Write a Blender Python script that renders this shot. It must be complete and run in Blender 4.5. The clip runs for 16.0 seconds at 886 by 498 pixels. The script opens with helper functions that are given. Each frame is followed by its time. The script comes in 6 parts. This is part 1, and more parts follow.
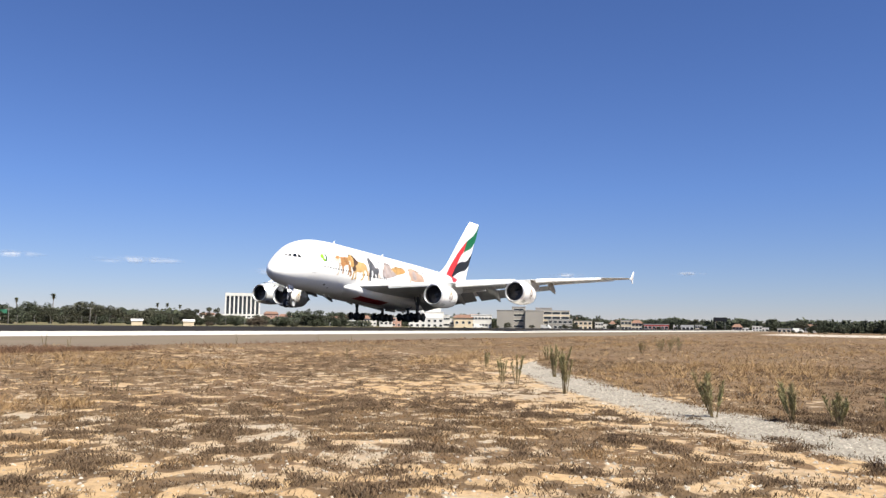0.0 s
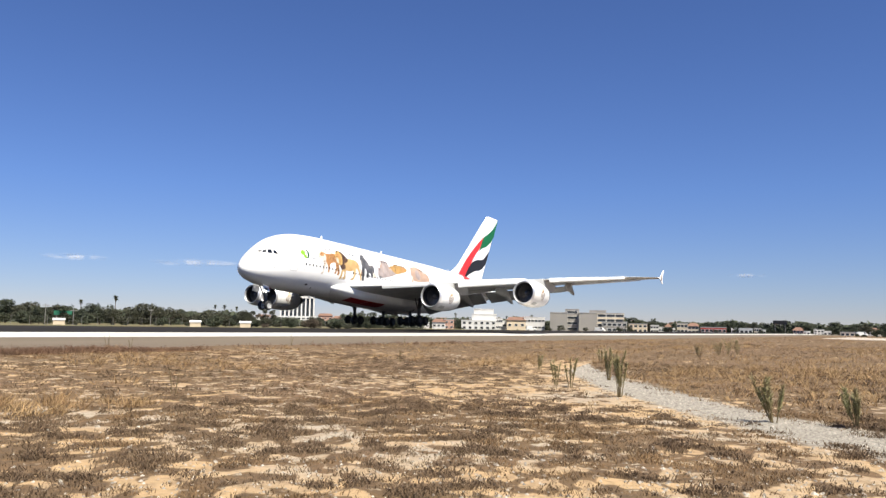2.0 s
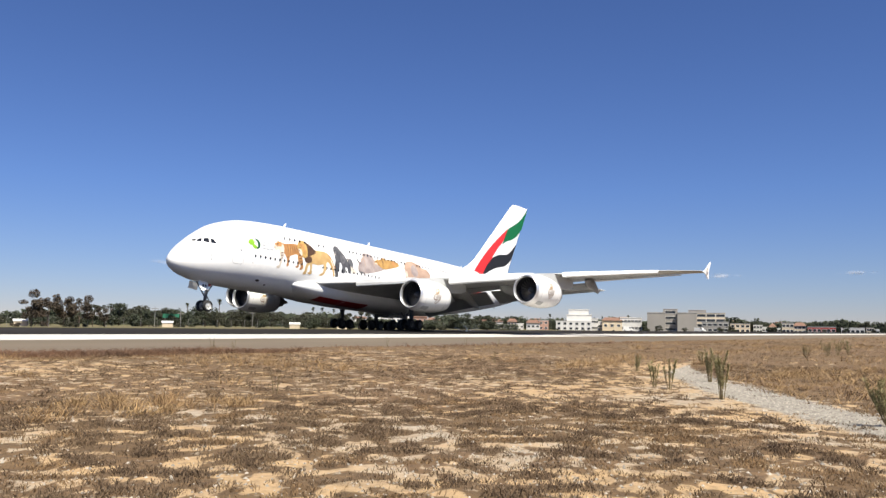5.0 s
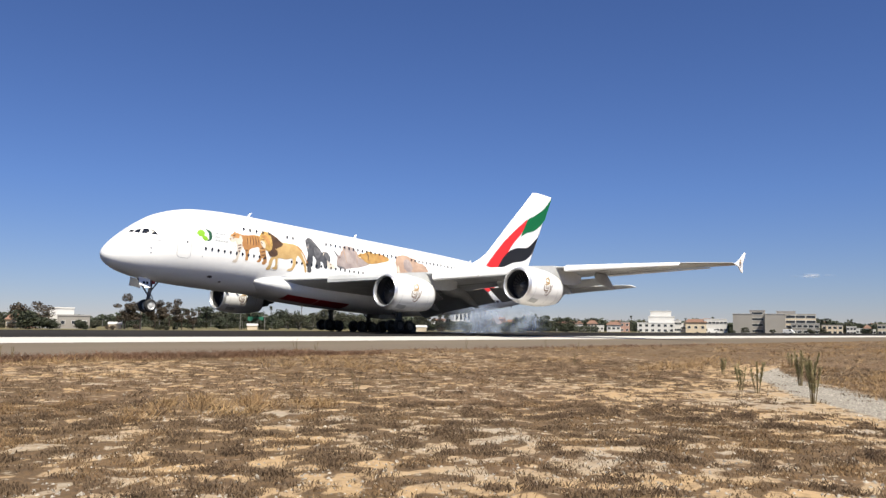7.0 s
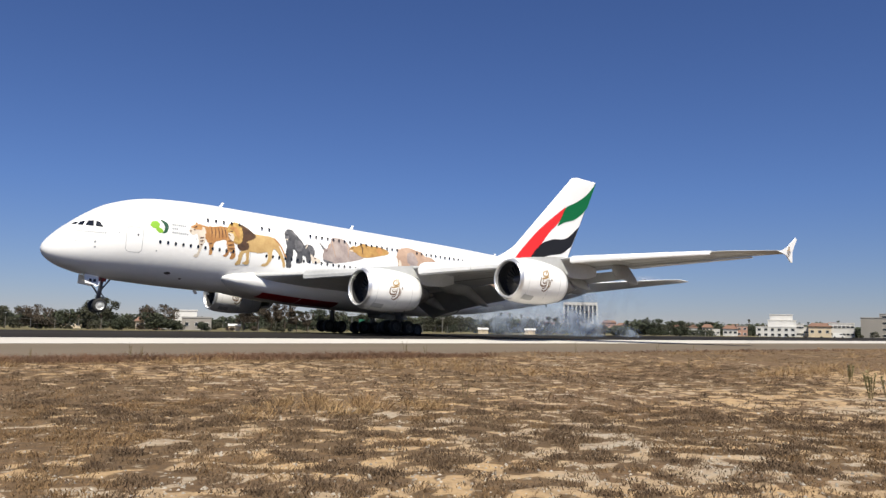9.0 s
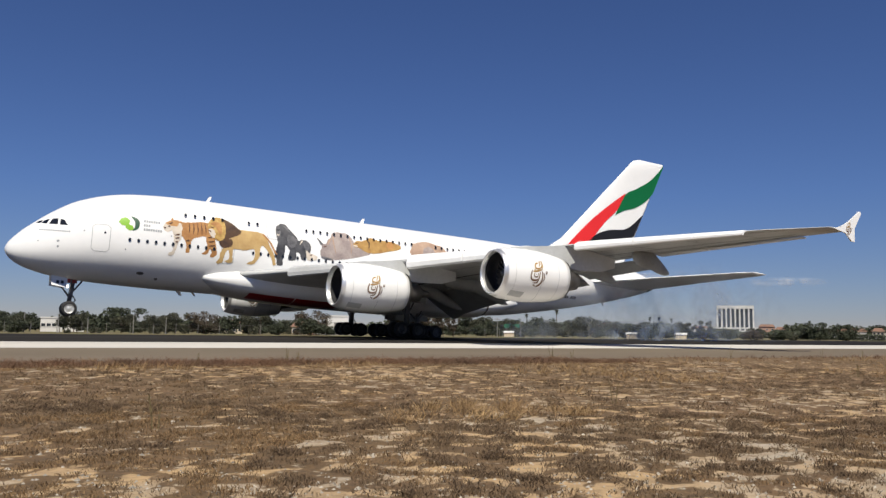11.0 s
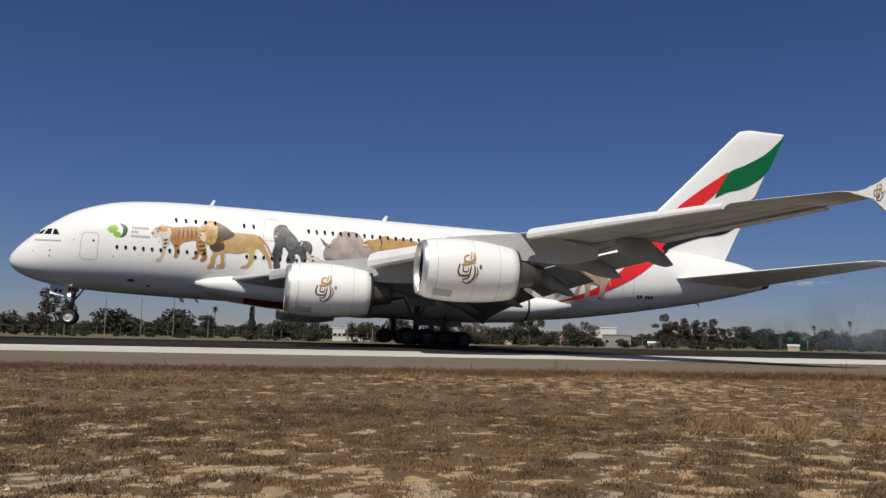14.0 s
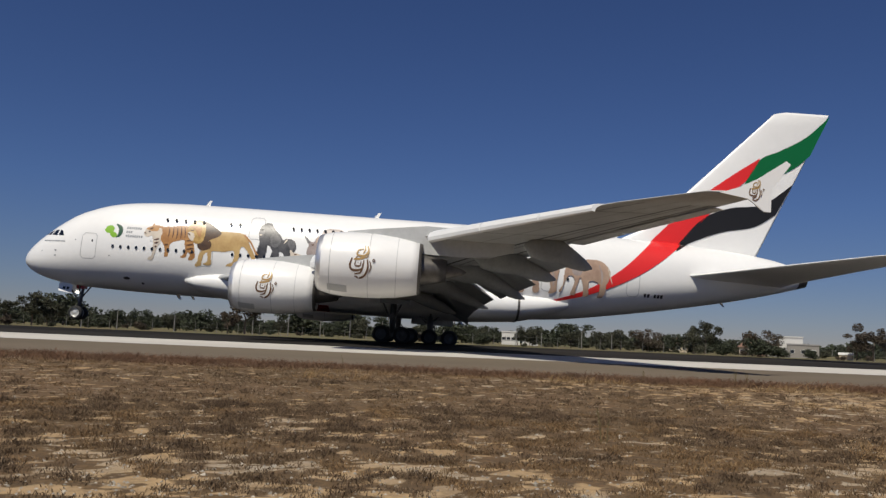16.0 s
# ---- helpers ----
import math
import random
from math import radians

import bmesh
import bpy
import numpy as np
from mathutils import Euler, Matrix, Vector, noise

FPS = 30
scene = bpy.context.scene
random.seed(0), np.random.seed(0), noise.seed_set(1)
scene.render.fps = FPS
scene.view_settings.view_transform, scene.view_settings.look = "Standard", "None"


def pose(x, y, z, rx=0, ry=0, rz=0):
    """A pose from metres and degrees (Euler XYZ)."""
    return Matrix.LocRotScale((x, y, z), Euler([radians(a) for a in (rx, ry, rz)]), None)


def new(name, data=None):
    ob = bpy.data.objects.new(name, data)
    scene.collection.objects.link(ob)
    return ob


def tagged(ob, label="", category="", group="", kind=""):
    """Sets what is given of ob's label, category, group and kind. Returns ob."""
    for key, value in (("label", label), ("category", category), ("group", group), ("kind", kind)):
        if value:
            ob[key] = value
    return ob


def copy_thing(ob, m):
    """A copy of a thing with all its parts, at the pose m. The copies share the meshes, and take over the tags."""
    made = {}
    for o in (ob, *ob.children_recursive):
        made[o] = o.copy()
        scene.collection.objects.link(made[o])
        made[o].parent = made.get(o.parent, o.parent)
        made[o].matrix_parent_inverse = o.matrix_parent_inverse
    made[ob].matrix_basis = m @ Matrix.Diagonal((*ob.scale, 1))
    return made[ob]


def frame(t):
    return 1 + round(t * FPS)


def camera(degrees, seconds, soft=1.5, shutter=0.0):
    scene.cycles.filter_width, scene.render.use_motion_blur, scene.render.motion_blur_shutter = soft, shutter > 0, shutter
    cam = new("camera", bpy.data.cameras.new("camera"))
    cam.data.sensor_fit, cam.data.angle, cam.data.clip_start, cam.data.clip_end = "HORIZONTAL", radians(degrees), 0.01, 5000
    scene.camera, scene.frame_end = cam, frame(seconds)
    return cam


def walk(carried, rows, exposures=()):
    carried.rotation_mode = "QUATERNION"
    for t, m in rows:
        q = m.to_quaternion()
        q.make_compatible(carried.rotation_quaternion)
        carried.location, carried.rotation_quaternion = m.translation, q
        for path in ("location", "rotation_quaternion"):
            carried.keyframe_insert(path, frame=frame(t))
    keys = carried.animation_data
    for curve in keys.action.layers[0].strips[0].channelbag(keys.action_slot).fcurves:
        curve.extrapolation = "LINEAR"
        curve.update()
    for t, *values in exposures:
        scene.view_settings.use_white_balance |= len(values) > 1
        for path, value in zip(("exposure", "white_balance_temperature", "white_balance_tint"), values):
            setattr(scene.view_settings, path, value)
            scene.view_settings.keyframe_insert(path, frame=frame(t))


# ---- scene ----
# x runs along the runway, y across it away from the camera, z = 0 on the runway's crown
EYE = 0.61
cam = camera(56.16, 16.0, soft=1.4)
TURNS = [  # seconds, yaw, pitch, roll: a hand-held pan that follows the landing
    (0.0, -63.56, 5.21, -0.79), (0.5, -62.80, 5.26, -0.86), (1.0, -61.92, 5.28, -0.93), (1.5, -60.96, 5.32, -0.91),
    (2.0, -59.94, 5.31, -0.96), (2.5, -58.97, 5.36, -0.98), (3.0, -57.92, 5.37, -0.98), (3.5, -56.92, 5.37, -0.90),
    (4.0, -55.84, 5.32, -0.87), (5.2, -53.00, 5.29, -0.66), (6.5, -49.61, 5.30, -0.50), (7.0, -48.08, 5.38, -0.60),
    (7.5, -46.49, 5.47, -0.71), (8.0, -44.65, 5.50, -0.85), (8.5, -42.75, 5.47, -0.88), (9.7, -37.40, 5.56, -0.82),
    (11.0, -30.68, 5.68, -0.74), (11.5, -27.69, 5.76, -0.70), (12.0, -24.69, 5.79, -0.79), (12.5, -21.55, 5.82, -0.93),
    (13.0, -18.44, 5.94, -0.97), (13.5, -15.38, 6.03, -1.01), (14.0, -12.44, 6.15, -1.24), (14.5, -9.67, 6.26, -1.47),
    (15.0, -6.78, 6.25, -1.85), (15.5, -3.80, 6.19, -2.20), (16.0, -0.88, 6.06, -2.47),
]
walk(cam, [(t, pose(0, 0, EYE, 90 + pitch, roll, yaw)) for t, yaw, pitch, roll in TURNS],
     exposures=[(0.0, 0.98), (4.0, 0.86), (7.0, 0.70), (8.5, 0.54), (11.0, 0.22), (12.5, 0.02), (13.5, -0.12), (16.0, -0.25)])

# ---- light: a high clear sun from behind the camera, and the sky ----
SUN_TO = Vector((-0.21, -0.52, 0.83)).normalized()
world = bpy.data.worlds.new("sky")
scene.world = world
world.use_nodes = True
wn, wl = world.node_tree.nodes, world.node_tree.links
sky = wn.new("ShaderNodeTexSky")
sky.sky_type, sky.sun_disc = "NISHITA", False
sky.sun_elevation = math.asin(SUN_TO.z)
sky.sun_rotation = math.atan2(SUN_TO.x, SUN_TO.y)
sky.altitude, sky.air_density, sky.dust_density, sky.ozone_density = 700, 1.0, 0.0, 4.0
wn["Background"].inputs[1].default_value = 0.0425
tint, haze = wn.new("ShaderNodeMix"), wn.new("ShaderNodeMix")
tint.data_type, tint.blend_type, haze.data_type = "RGBA", "MULTIPLY", "RGBA"
# a clear blue above, a thin lavender haze near the horizon
haze.inputs[6].default_value, haze.inputs[7].default_value = (0.86, 0.85, 1.10, 1), (0.79, 0.93, 1.36, 1)
tc_sky, sep_sky, rise = wn.new("ShaderNodeTexCoord"), wn.new("ShaderNodeSeparateXYZ"), wn.new("ShaderNodeMapRange")
rise.inputs[1].default_value, rise.inputs[2].default_value = 0.0, 0.16
wl.new(tc_sky.outputs["Generated"], sep_sky.inputs[0]), wl.new(sep_sky.outputs[2], rise.inputs[0])
wl.new(rise.outputs[0], haze.inputs[0]), wl.new(haze.outputs[2], tint.inputs[7])
tint.inputs[0].default_value = 1.0
wl.new(sky.outputs[0], tint.inputs[6]), wl.new(tint.outputs[2], wn["Background"].inputs[0])
sun = new("sun", bpy.data.lights.new("sun", "SUN"))
sun.data.energy, sun.data.angle, sun.data.color = 5.0, radians(0.53), (1.0, 0.935, 0.81)
sun.rotation_euler = SUN_TO.to_track_quat("Z", "Y").to_euler()


# ---- materials ----
def material(name, color, rough=0.6, metal=0.0, var=0.0, scale=5.0, dark=None, bump=0.0, coat=0.0, island=0.0, obrandom=0.0, fine=0.0, stretch=None):
    """A principled material with noise at two scales between color and dark, optional bump and random value."""
    m = bpy.data.materials.new(name)
    m.use_nodes = True
    n, l = m.node_tree.nodes, m.node_tree.links
    b = n["Principled BSDF"]
    b.inputs["Base Color"].default_value = (*color, 1)
    b.inputs["Roughness"].default_value, b.inputs["Metallic"].default_value = rough, metal
    b.inputs["Coat Weight"].default_value = coat
    tc = n.new("ShaderNodeTexCoord")
    src = tc.outputs["Object"]
    if stretch:
        mp = n.new("ShaderNodeMapping")
        mp.inputs["Scale"].default_value = stretch
        l.new(src, mp.inputs[0])
        src = mp.outputs[0]
    out = None
    if dark is None:
        dark = tuple(c * (1 - var) for c in color)
    if var or dark != tuple(color):
        big, small = n.new("ShaderNodeTexNoise"), n.new("ShaderNodeTexNoise")
        big.inputs["Scale"].default_value, big.inputs["Detail"].default_value = scale, 6
        small.inputs["Scale"].default_value, small.inputs["Detail"].default_value = fine or scale * 9, 3
        l.new(src, big.inputs[0]), l.new(src, small.inputs[0])
        add = n.new("ShaderNodeMath")
        add.operation = "MULTIPLY_ADD"
        add.inputs[1].default_value = 0.4
        l.new(small.outputs[0], add.inputs[0]), l.new(big.outputs[0], add.inputs[2])
        mr = n.new("ShaderNodeMapRange")
        mr.inputs[1].default_value, mr.inputs[2].default_value = 0.5, 0.9
        l.new(add.outputs[0], mr.inputs[0])
        mix = n.new("ShaderNodeMix")
        mix.data_type = "RGBA"
        mix.inputs[6].default_value, mix.inputs[7].default_value = (*color, 1), (*dark, 1)
        l.new(mr.outputs[0], mix.inputs[0])
        out = mix.outputs[2]
    rnd = None
    if island:
        rnd, amt = n.new("ShaderNodeNewGeometry").outputs["Random Per Island"], island
    elif obrandom:
        rnd, amt = n.new("ShaderNodeObjectInfo").outputs["Random"], obrandom
    if rnd is not None:
        hs, mr2 = n.new("ShaderNodeHueSaturation"), n.new("ShaderNodeMapRange")
        mr2.inputs[3].default_value, mr2.inputs[4].default_value = 1 - amt, 1 + amt
        l.new(rnd, mr2.inputs[0]), l.new(mr2.outputs[0], hs.inputs["Value"])
        if out is not None:
            l.new(out, hs.inputs["Color"])
        else:
            hs.inputs["Color"].default_value = (*color, 1)
        out = hs.outputs[0]
    if out is not None:
        l.new(out, b.inputs["Base Color"])
    if bump:
        nb, bp = n.new("ShaderNodeTexNoise"), n.new("ShaderNodeBump")
        nb.inputs["Scale"].default_value, nb.inputs["Detail"].default_value = fine or scale * 9, 4
        bp.inputs["Strength"].default_value, bp.inputs["Distance"].default_value = bump, 0.05
        l.new(src, nb.inputs[0]), l.new(nb.outputs[0], bp.inputs["Height"]), l.new(bp.outputs[0], b.inputs["Normal"])
    return m


M_WHITE = material("white_gloss_paint", (0.83, 0.83, 0.82), 0.3, var=0.05, scale=0.25, coat=0.3)
M_GREY = material("grey_wing_paint", (0.50, 0.51, 0.51), 0.45, var=0.22, scale=0.5)
M_FLAP = material("flap_grey", (0.31, 0.32, 0.32), 0.5, var=0.3, scale=0.6)
# paler than the wing: the sun on the leading edge is put into this colour
M_SLAT = material("slat_white", (0.80, 0.81, 0.81), 0.35, var=0.08, scale=0.8)
M_GAP = material("shadow_gap_sealant", (0.07, 0.07, 0.07), 0.7, var=0.3, scale=1.5)
M_METAL = material("polished_lip", (0.78, 0.78, 0.78), 0.36, metal=0.8, var=0.08, scale=2)
M_DARKMETAL = material("dark_metal", (0.16, 0.15, 0.14), 0.45, metal=0.7, var=0.4, scale=2)
M_STRUT = material("gear_strut", (0.13, 0.13, 0.14), 0.45, metal=0.3, var=0.3, scale=3)
M_TYRE = material("tyre_rubber", (0.022, 0.022, 0.023), 0.8, var=0.4, scale=4)
M_HUB = material("wheel_hub", (0.62, 0.62, 0.6), 0.35, metal=0.3, var=0.2, scale=6)
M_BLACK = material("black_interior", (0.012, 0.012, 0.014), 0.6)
M_GLASS = material("cockpit_glass", (0.012, 0.014, 0.018), 0.08, coat=0.5)
M_RED = material("red_paint", (0.72, 0.025, 0.025), 0.38, var=0.06, scale=0.4)
M_DKRED = material("dark_red_paint", (0.26, 0.008, 0.012), 0.35, var=0.1, scale=0.4)
M_GREEN = material("green_paint", (0.0, 0.13, 0.035), 0.4, var=0.06, scale=0.4)
M_BLACKP = material("black_paint", (0.008, 0.008, 0.009), 0.45)
M_GOLD = material("gold_paint", (0.42, 0.27, 0.10), 0.4, var=0.1, scale=3)
M_BROWNP = material("brown_paint", (0.16, 0.09, 0.05), 0.4, var=0.1, scale=3)
M_LINE = material("panel_line", (0.42, 0.43, 0.44), 0.5)
M_TEXT = material("grey_lettering", (0.28, 0.30, 0.32), 0.5)
M_LEAFG = material("logo_green", (0.22, 0.45, 0.03), 0.4)
M_LEAFD = material("logo_dark_green", (0.02, 0.08, 0.04), 0.4)


# ---- mesh helpers ----
def part(name, bm, mat, parent=None, label="", smooth=False):
    """Links a bmesh as one mesh object, under a thing or a part."""
    me = bpy.data.meshes.new(name)
    bm.normal_update()
    bm.to_mesh(me)
    bm.free()
    for mm in (mat if isinstance(mat, (list, tuple)) else [mat]):
        me.materials.append(mm)
    if smooth:
        me.polygons.foreach_set("use_smooth", [True] * len(me.polygons))
    ob = new(name, me)
    ob.parent = parent
    return tagged(ob, label)


def empty(name, label, category, m=None, group="", kind=""):
    ob = new(name)
    ob.empty_display_size = 0.3
    if m is not None:
        ob.matrix_basis = m
    return tagged(ob, label, category, group, kind)


def box(bm, x0, x1, y0, y1, z0, z1, mi=0):
    v = [bm.verts.new((x, y, z)) for z in (z0, z1) for y in (y0, y1) for x in (x0, x1)]
    for f in ((0, 2, 3, 1), (4, 5, 7, 6), (0, 1, 5, 4), (2, 6, 7, 3), (0, 4, 6, 2), (1, 3, 7, 5)):
        bm.faces.new([v[i] for i in f]).material_index = mi


def loft(bm, rings, close=True, cap=True, mi=0):
    """Skin a list of rings of points."""
    vs = [[bm.verts.new(p) for p in r] for r in rings]
    n = len(vs[0])
    for a, b in zip(vs, vs[1:]):
        for i in range(n if close else n - 1):
            j = (i + 1) % n
            bm.faces.new((a[i], a[j], b[j], b[i])).material_index = mi
    if cap:
        bm.faces.new(vs[0][::-1]).material_index = mi
        bm.faces.new(vs[-1]).material_index = mi
    return vs


def tube(bm, a, b, ra, rb=None, n=10, mi=0):
    """A tapered round bar from a to b."""
    a, b = Vector(a), Vector(b)
    rb = ra if rb is None else rb
    q = (b - a).to_track_quat("Z", "Y").to_matrix()
    ring = lambda c, r: [c + q @ Vector((r * math.cos(6.2832 * i / n), r * math.sin(6.2832 * i / n), 0)) for i in range(n)]
    loft(bm, [ring(a, ra), ring(b, rb)], mi=mi)


def spin(bm, profile, centre, n=48, axis="x", cap=False, mi=0):
    """A body of revolution: profile of (along, radius)."""
    rings = []
    for u, r in profile:
        ring = []
        for i in range(n):
            a = 6.28319 * i / n
            p = (u, r * math.cos(a), r * math.sin(a)) if axis == "x" else (r * math.cos(a), u, r * math.sin(a))
            ring.append(Vector(centre) + Vector(p))
        rings.append(ring)
    return loft(bm, rings, cap=cap, mi=mi)


def smooth_table(rows, x):
    """Catmull-Rom through rows (x, values...)."""
    k = 0
    while k < len(rows) - 2 and rows[k + 1][0] < x:
        k += 1
    a, b = rows[k], rows[k + 1]
    t = min(1, max(0, (x - a[0]) / (b[0] - a[0])))
    res = []
    for c in range(1, len(a)):
        d = (b[c] - a[c]) / (b[0] - a[0])
        ma = d if k == 0 else (b[c] - rows[k - 1][c]) / (b[0] - rows[k - 1][0])
        mb = d if k == len(rows) - 2 else (rows[k + 2][c] - a[c]) / (rows[k + 2][0] - a[0])
        h = b[0] - a[0]
        t2, t3 = t * t, t * t * t
        res.append((2 * t3 - 3 * t2 + 1) * a[c] + (t3 - 2 * t2 + t) * h * ma + (3 * t2 - 2 * t3) * b[c] + (t3 - t2) * h * mb)
    return res


# ---- the ground: one sheet, with the crowned runway's bed ----
def ground_z(x, y):
    """Height of the land across the runway, without small relief."""
    rows = [(-4000, -1.10), (10, -1.09), (20, -0.98), (33, -0.68), (45, -0.44), (60, -0.17), (75, 0.0), (90, -0.17), (105, -0.44),
            (130, -0.75), (300, -0.85), (4500, -1.2)]
    for a, b in zip(rows, rows[1:]):
        if y <= b[0]:
            return a[1] + (b[1] - a[1]) * (y - a[0]) / (b[0] - a[0])
    return rows[-1][1]


def path_mid(x):
    """The gravel track's middle line y at x, and half its width."""
    m, w = smooth_table([(-10, -22.0, 2.0), (8, -5.5, 2.0), (12, -1.9, 1.9), (14, 0.2, 1.75), (16, 1.75, 1.6), (18, 3.5, 1.35), (22, 6.3, 1.3), (26, 8.6, 1.25), (30, 10.9, 1.0), (34, 12.6, 0.45), (37, 13.6, 0.1), (60, 20.0, 0.05)], x)
    return m, max(0.05, w)


def bare(x, y):
    """0 to 1: how bare of growth the soil is."""
    v = 0.62 * noise.fractal(Vector((x * 1.9, y * 1.9, 3.1)), 0.35, 2.1, 6) + 0.30 * noise.noise(Vector((x * 0.13, y * 0.13, 8)))
    r = math.hypot(x, y)
    v += -0.255 + 0.13 * min(1, max(0, (x - 1) / 11)) - 0.06 * min(1, max(0, (r - 12) / 9)) + 0.24 * min(1, max(0, (12.5 - r) / 3))
    if y > 29.5:
        v -= 0.25 * (y - 29.5)
    m, w = path_mid(min(max(x, -10), 60))
    if x > 13 and y < m - w or x > 40:
        v -= 0.3
    if -10 < x < 60:
        v = max(v, 0.72 - abs(y - m) / w + 0.9 * v)
        if x > 9 and 0 < y - m < w + 3.2:
            v += 0.42 * (1 - (y - m) / (w + 3.2))
    return min(1, max(0, 0.5 + 2.0 * v))


def build_ground():
    xs, ys = [], []
    def grade(a, b, s0, grow, c):
        out, v, s = [c], c, s0
        while v < b:
            s = s0 + grow * max(0, v - c)
            v += s
            out.append(v)
        v = c
        while v > a:
            s = s0 + grow * max(0, c - v)
            v -= s
            out.append(v)
        return sorted(out)
    xs = [-15 + 0.19 * i for i in range(280)]
    xs = [x for x in grade(-4600, 4600, 0.3, 0.055, xs[0]) if x < xs[0]] + xs + [x for x in grade(-4600, 4600, 0.3, 0.055, xs[-1]) if x > xs[-1]]
    ys = [-1 + 0.16 * i for i in range(208)]
    ys = [y for y in grade(-4600, 4600, 0.3, 0.05, ys[0]) if y < ys[0]] + ys + [y for y in grade(-4600, 4600, 0.5, 0.05, 106.6) if y > 106.6]
    ys = sorted([y for y in ys if not 32.2 < y < 106.6] + [32.3, 33.0, 45, 60, 75, 90, 105, 106.5])
    verts, faces = [], []
    for y in ys:
        for x in xs:
            z = ground_z(x, y)
            if y < 32.5:
                near = max(0, 1 - max(abs(x - 12), abs(y)) / 130)
                z += near * (0.025 * noise.noise(Vector((x * 0.5, y * 0.5, 0))) + 0.03 * noise.noise(Vector((x * 1.7, y * 1.7, 5))))
            verts.append((x, y, z - (0.03 if 33.2 < y < 106 else 0)))
    n = len(xs)
    for j in range(len(ys) - 1):
        for i in range(n - 1):
            a = j * n + i
            faces.append((a, a + 1, a + n + 1, a + n))
    me = bpy.data.meshes.new("ground")
    me.from_pydata(verts, [], faces)
    col = me.color_attributes.new("cover", "FLOAT_COLOR", "POINT")
    for i, (x, y, z) in enumerate(verts):
        m, w = path_mid(min(max(x, -10), 60))
        gravel = max(0, min(1, 1.4 - abs(y - m) / w)) if -10 < x < 60 else 0
        col.data[i].color = (bare(x, y) if y < 33 and abs(x) < 200 else 0.25, gravel, 1.0 if y > 105 else 0.0, 1)
    me.polygons.foreach_set("use_smooth", [True] * len(me.polygons))
    m = bpy.data.materials.new("dry_soil_and_thatch")
    m.use_nodes = True
    nn, l = m.node_tree.nodes, m.node_tree.links
    b = nn["Principled BSDF"]
    b.inputs["Roughness"].default_value = 0.95
    b.inputs["Specular IOR Level"].default_value = 0.1
    at = nn.new("ShaderNodeAttribute")
    at.attribute_name = "cover"
    sep = nn.new("ShaderNodeSeparateColor")
    l.new(at.outputs["Color"], sep.inputs[0])
    tc = nn.new("ShaderNodeTexCoord")
    def nz(scale, detail=6, rough=0.6):
        t = nn.new("ShaderNodeTexNoise")
        t.inputs["Scale"].default_value, t.inputs["Detail"].default_value, t.inputs["Roughness"].default_value = scale, detail, rough
        l.new(tc.outputs["Object"], t.inputs[0])
        return t.outputs[0]
    def ramp(src, lo, hi):
        r = nn.new("ShaderNodeMapRange")
        r.inputs[1].default_value, r.inputs[2].default_value = lo, hi
        l.new(src, r.inputs[0])
        return r.outputs[0]
    def mixc(f, a, c):
        x = nn.new("ShaderNodeMix")
        x.data_type = "RGBA"
        l.new(f, x.inputs[0])
        for k, v in ((6, a), (7, c)):
            if isinstance(v, tuple):
                x.inputs[k].default_value = (*v, 1)
            else:
                l.new(v, x.inputs[k])
        return x.outputs[2]
    fine, mid, big = nz(7, 8, 0.7), nz(1.6), nz(0.12)
    soil = mixc(ramp(nz(0.35), 0.48, 0.62), (0.44, 0.305, 0.165), (0.37, 0.32, 0.25))
    soil = mixc(ramp(mid, 0.45, 0.7), soil, (0.34, 0.245, 0.15))
    soil = mixc(ramp(fine, 0.45, 0.7), soil, (0.23, 0.165, 0.10))
    thatch = mixc(ramp(mid, 0.35, 0.65), (0.19, 0.124, 0.066), (0.105, 0.069, 0.037))
    thatch = mixc(ramp(big, 0.45, 0.6), thatch, (0.17, 0.108, 0.06))
    thatch = mixc(ramp(fine, 0.42, 0.62), thatch, (0.10, 0.07, 0.045))
    thatch = mixc(ramp(nz(4.5, 5, 0.65), 0.58, 0.68), thatch, (0.36, 0.30, 0.22))
    am = nn.new("ShaderNodeMath")
    am.operation = "MULTIPLY_ADD"
    am.inputs[1].default_value = 0.85
    l.new(fine, am.inputs[0]), l.new(sep.outputs[0], am.inputs[2])
    base = mixc(ramp(am.outputs[0], 0.84, 0.98), thatch, soil)
    stones = mixc(ramp(nz(14, 3), 0.4, 0.62), (0.32, 0.295, 0.25), (0.19, 0.17, 0.14))
    gm = nn.new("ShaderNodeMath")
    gm.operation = "MULTIPLY_ADD"
    gm.inputs[1].default_value = 0.6
    l.new(mid, gm.inputs[0]), l.new(sep.outputs[1], gm.inputs[2])
    base = mixc(ramp(gm.outputs[0], 0.75, 1.0), base, stones)
    field = mixc(ramp(nz(0.05), 0.4, 0.6), (0.17, 0.135, 0.075), (0.11, 0.11, 0.055))
    base = mixc(sep.outputs[2], base, field)
    l.new(base, b.inputs["Base Color"])
    bp = nn.new("ShaderNodeBump")
    bp.inputs["Strength"].default_value, bp.inputs["Distance"].default_value = 0.7, 0.06
    l.new(fine, bp.inputs["Height"]), l.new(bp.outputs[0], b.inputs["Normal"])
    me.materials.append(m)
    tagged(new("ground", me), "dry bare soil and brown thatch beside the runway", "ground", kind="structure")


build_ground()

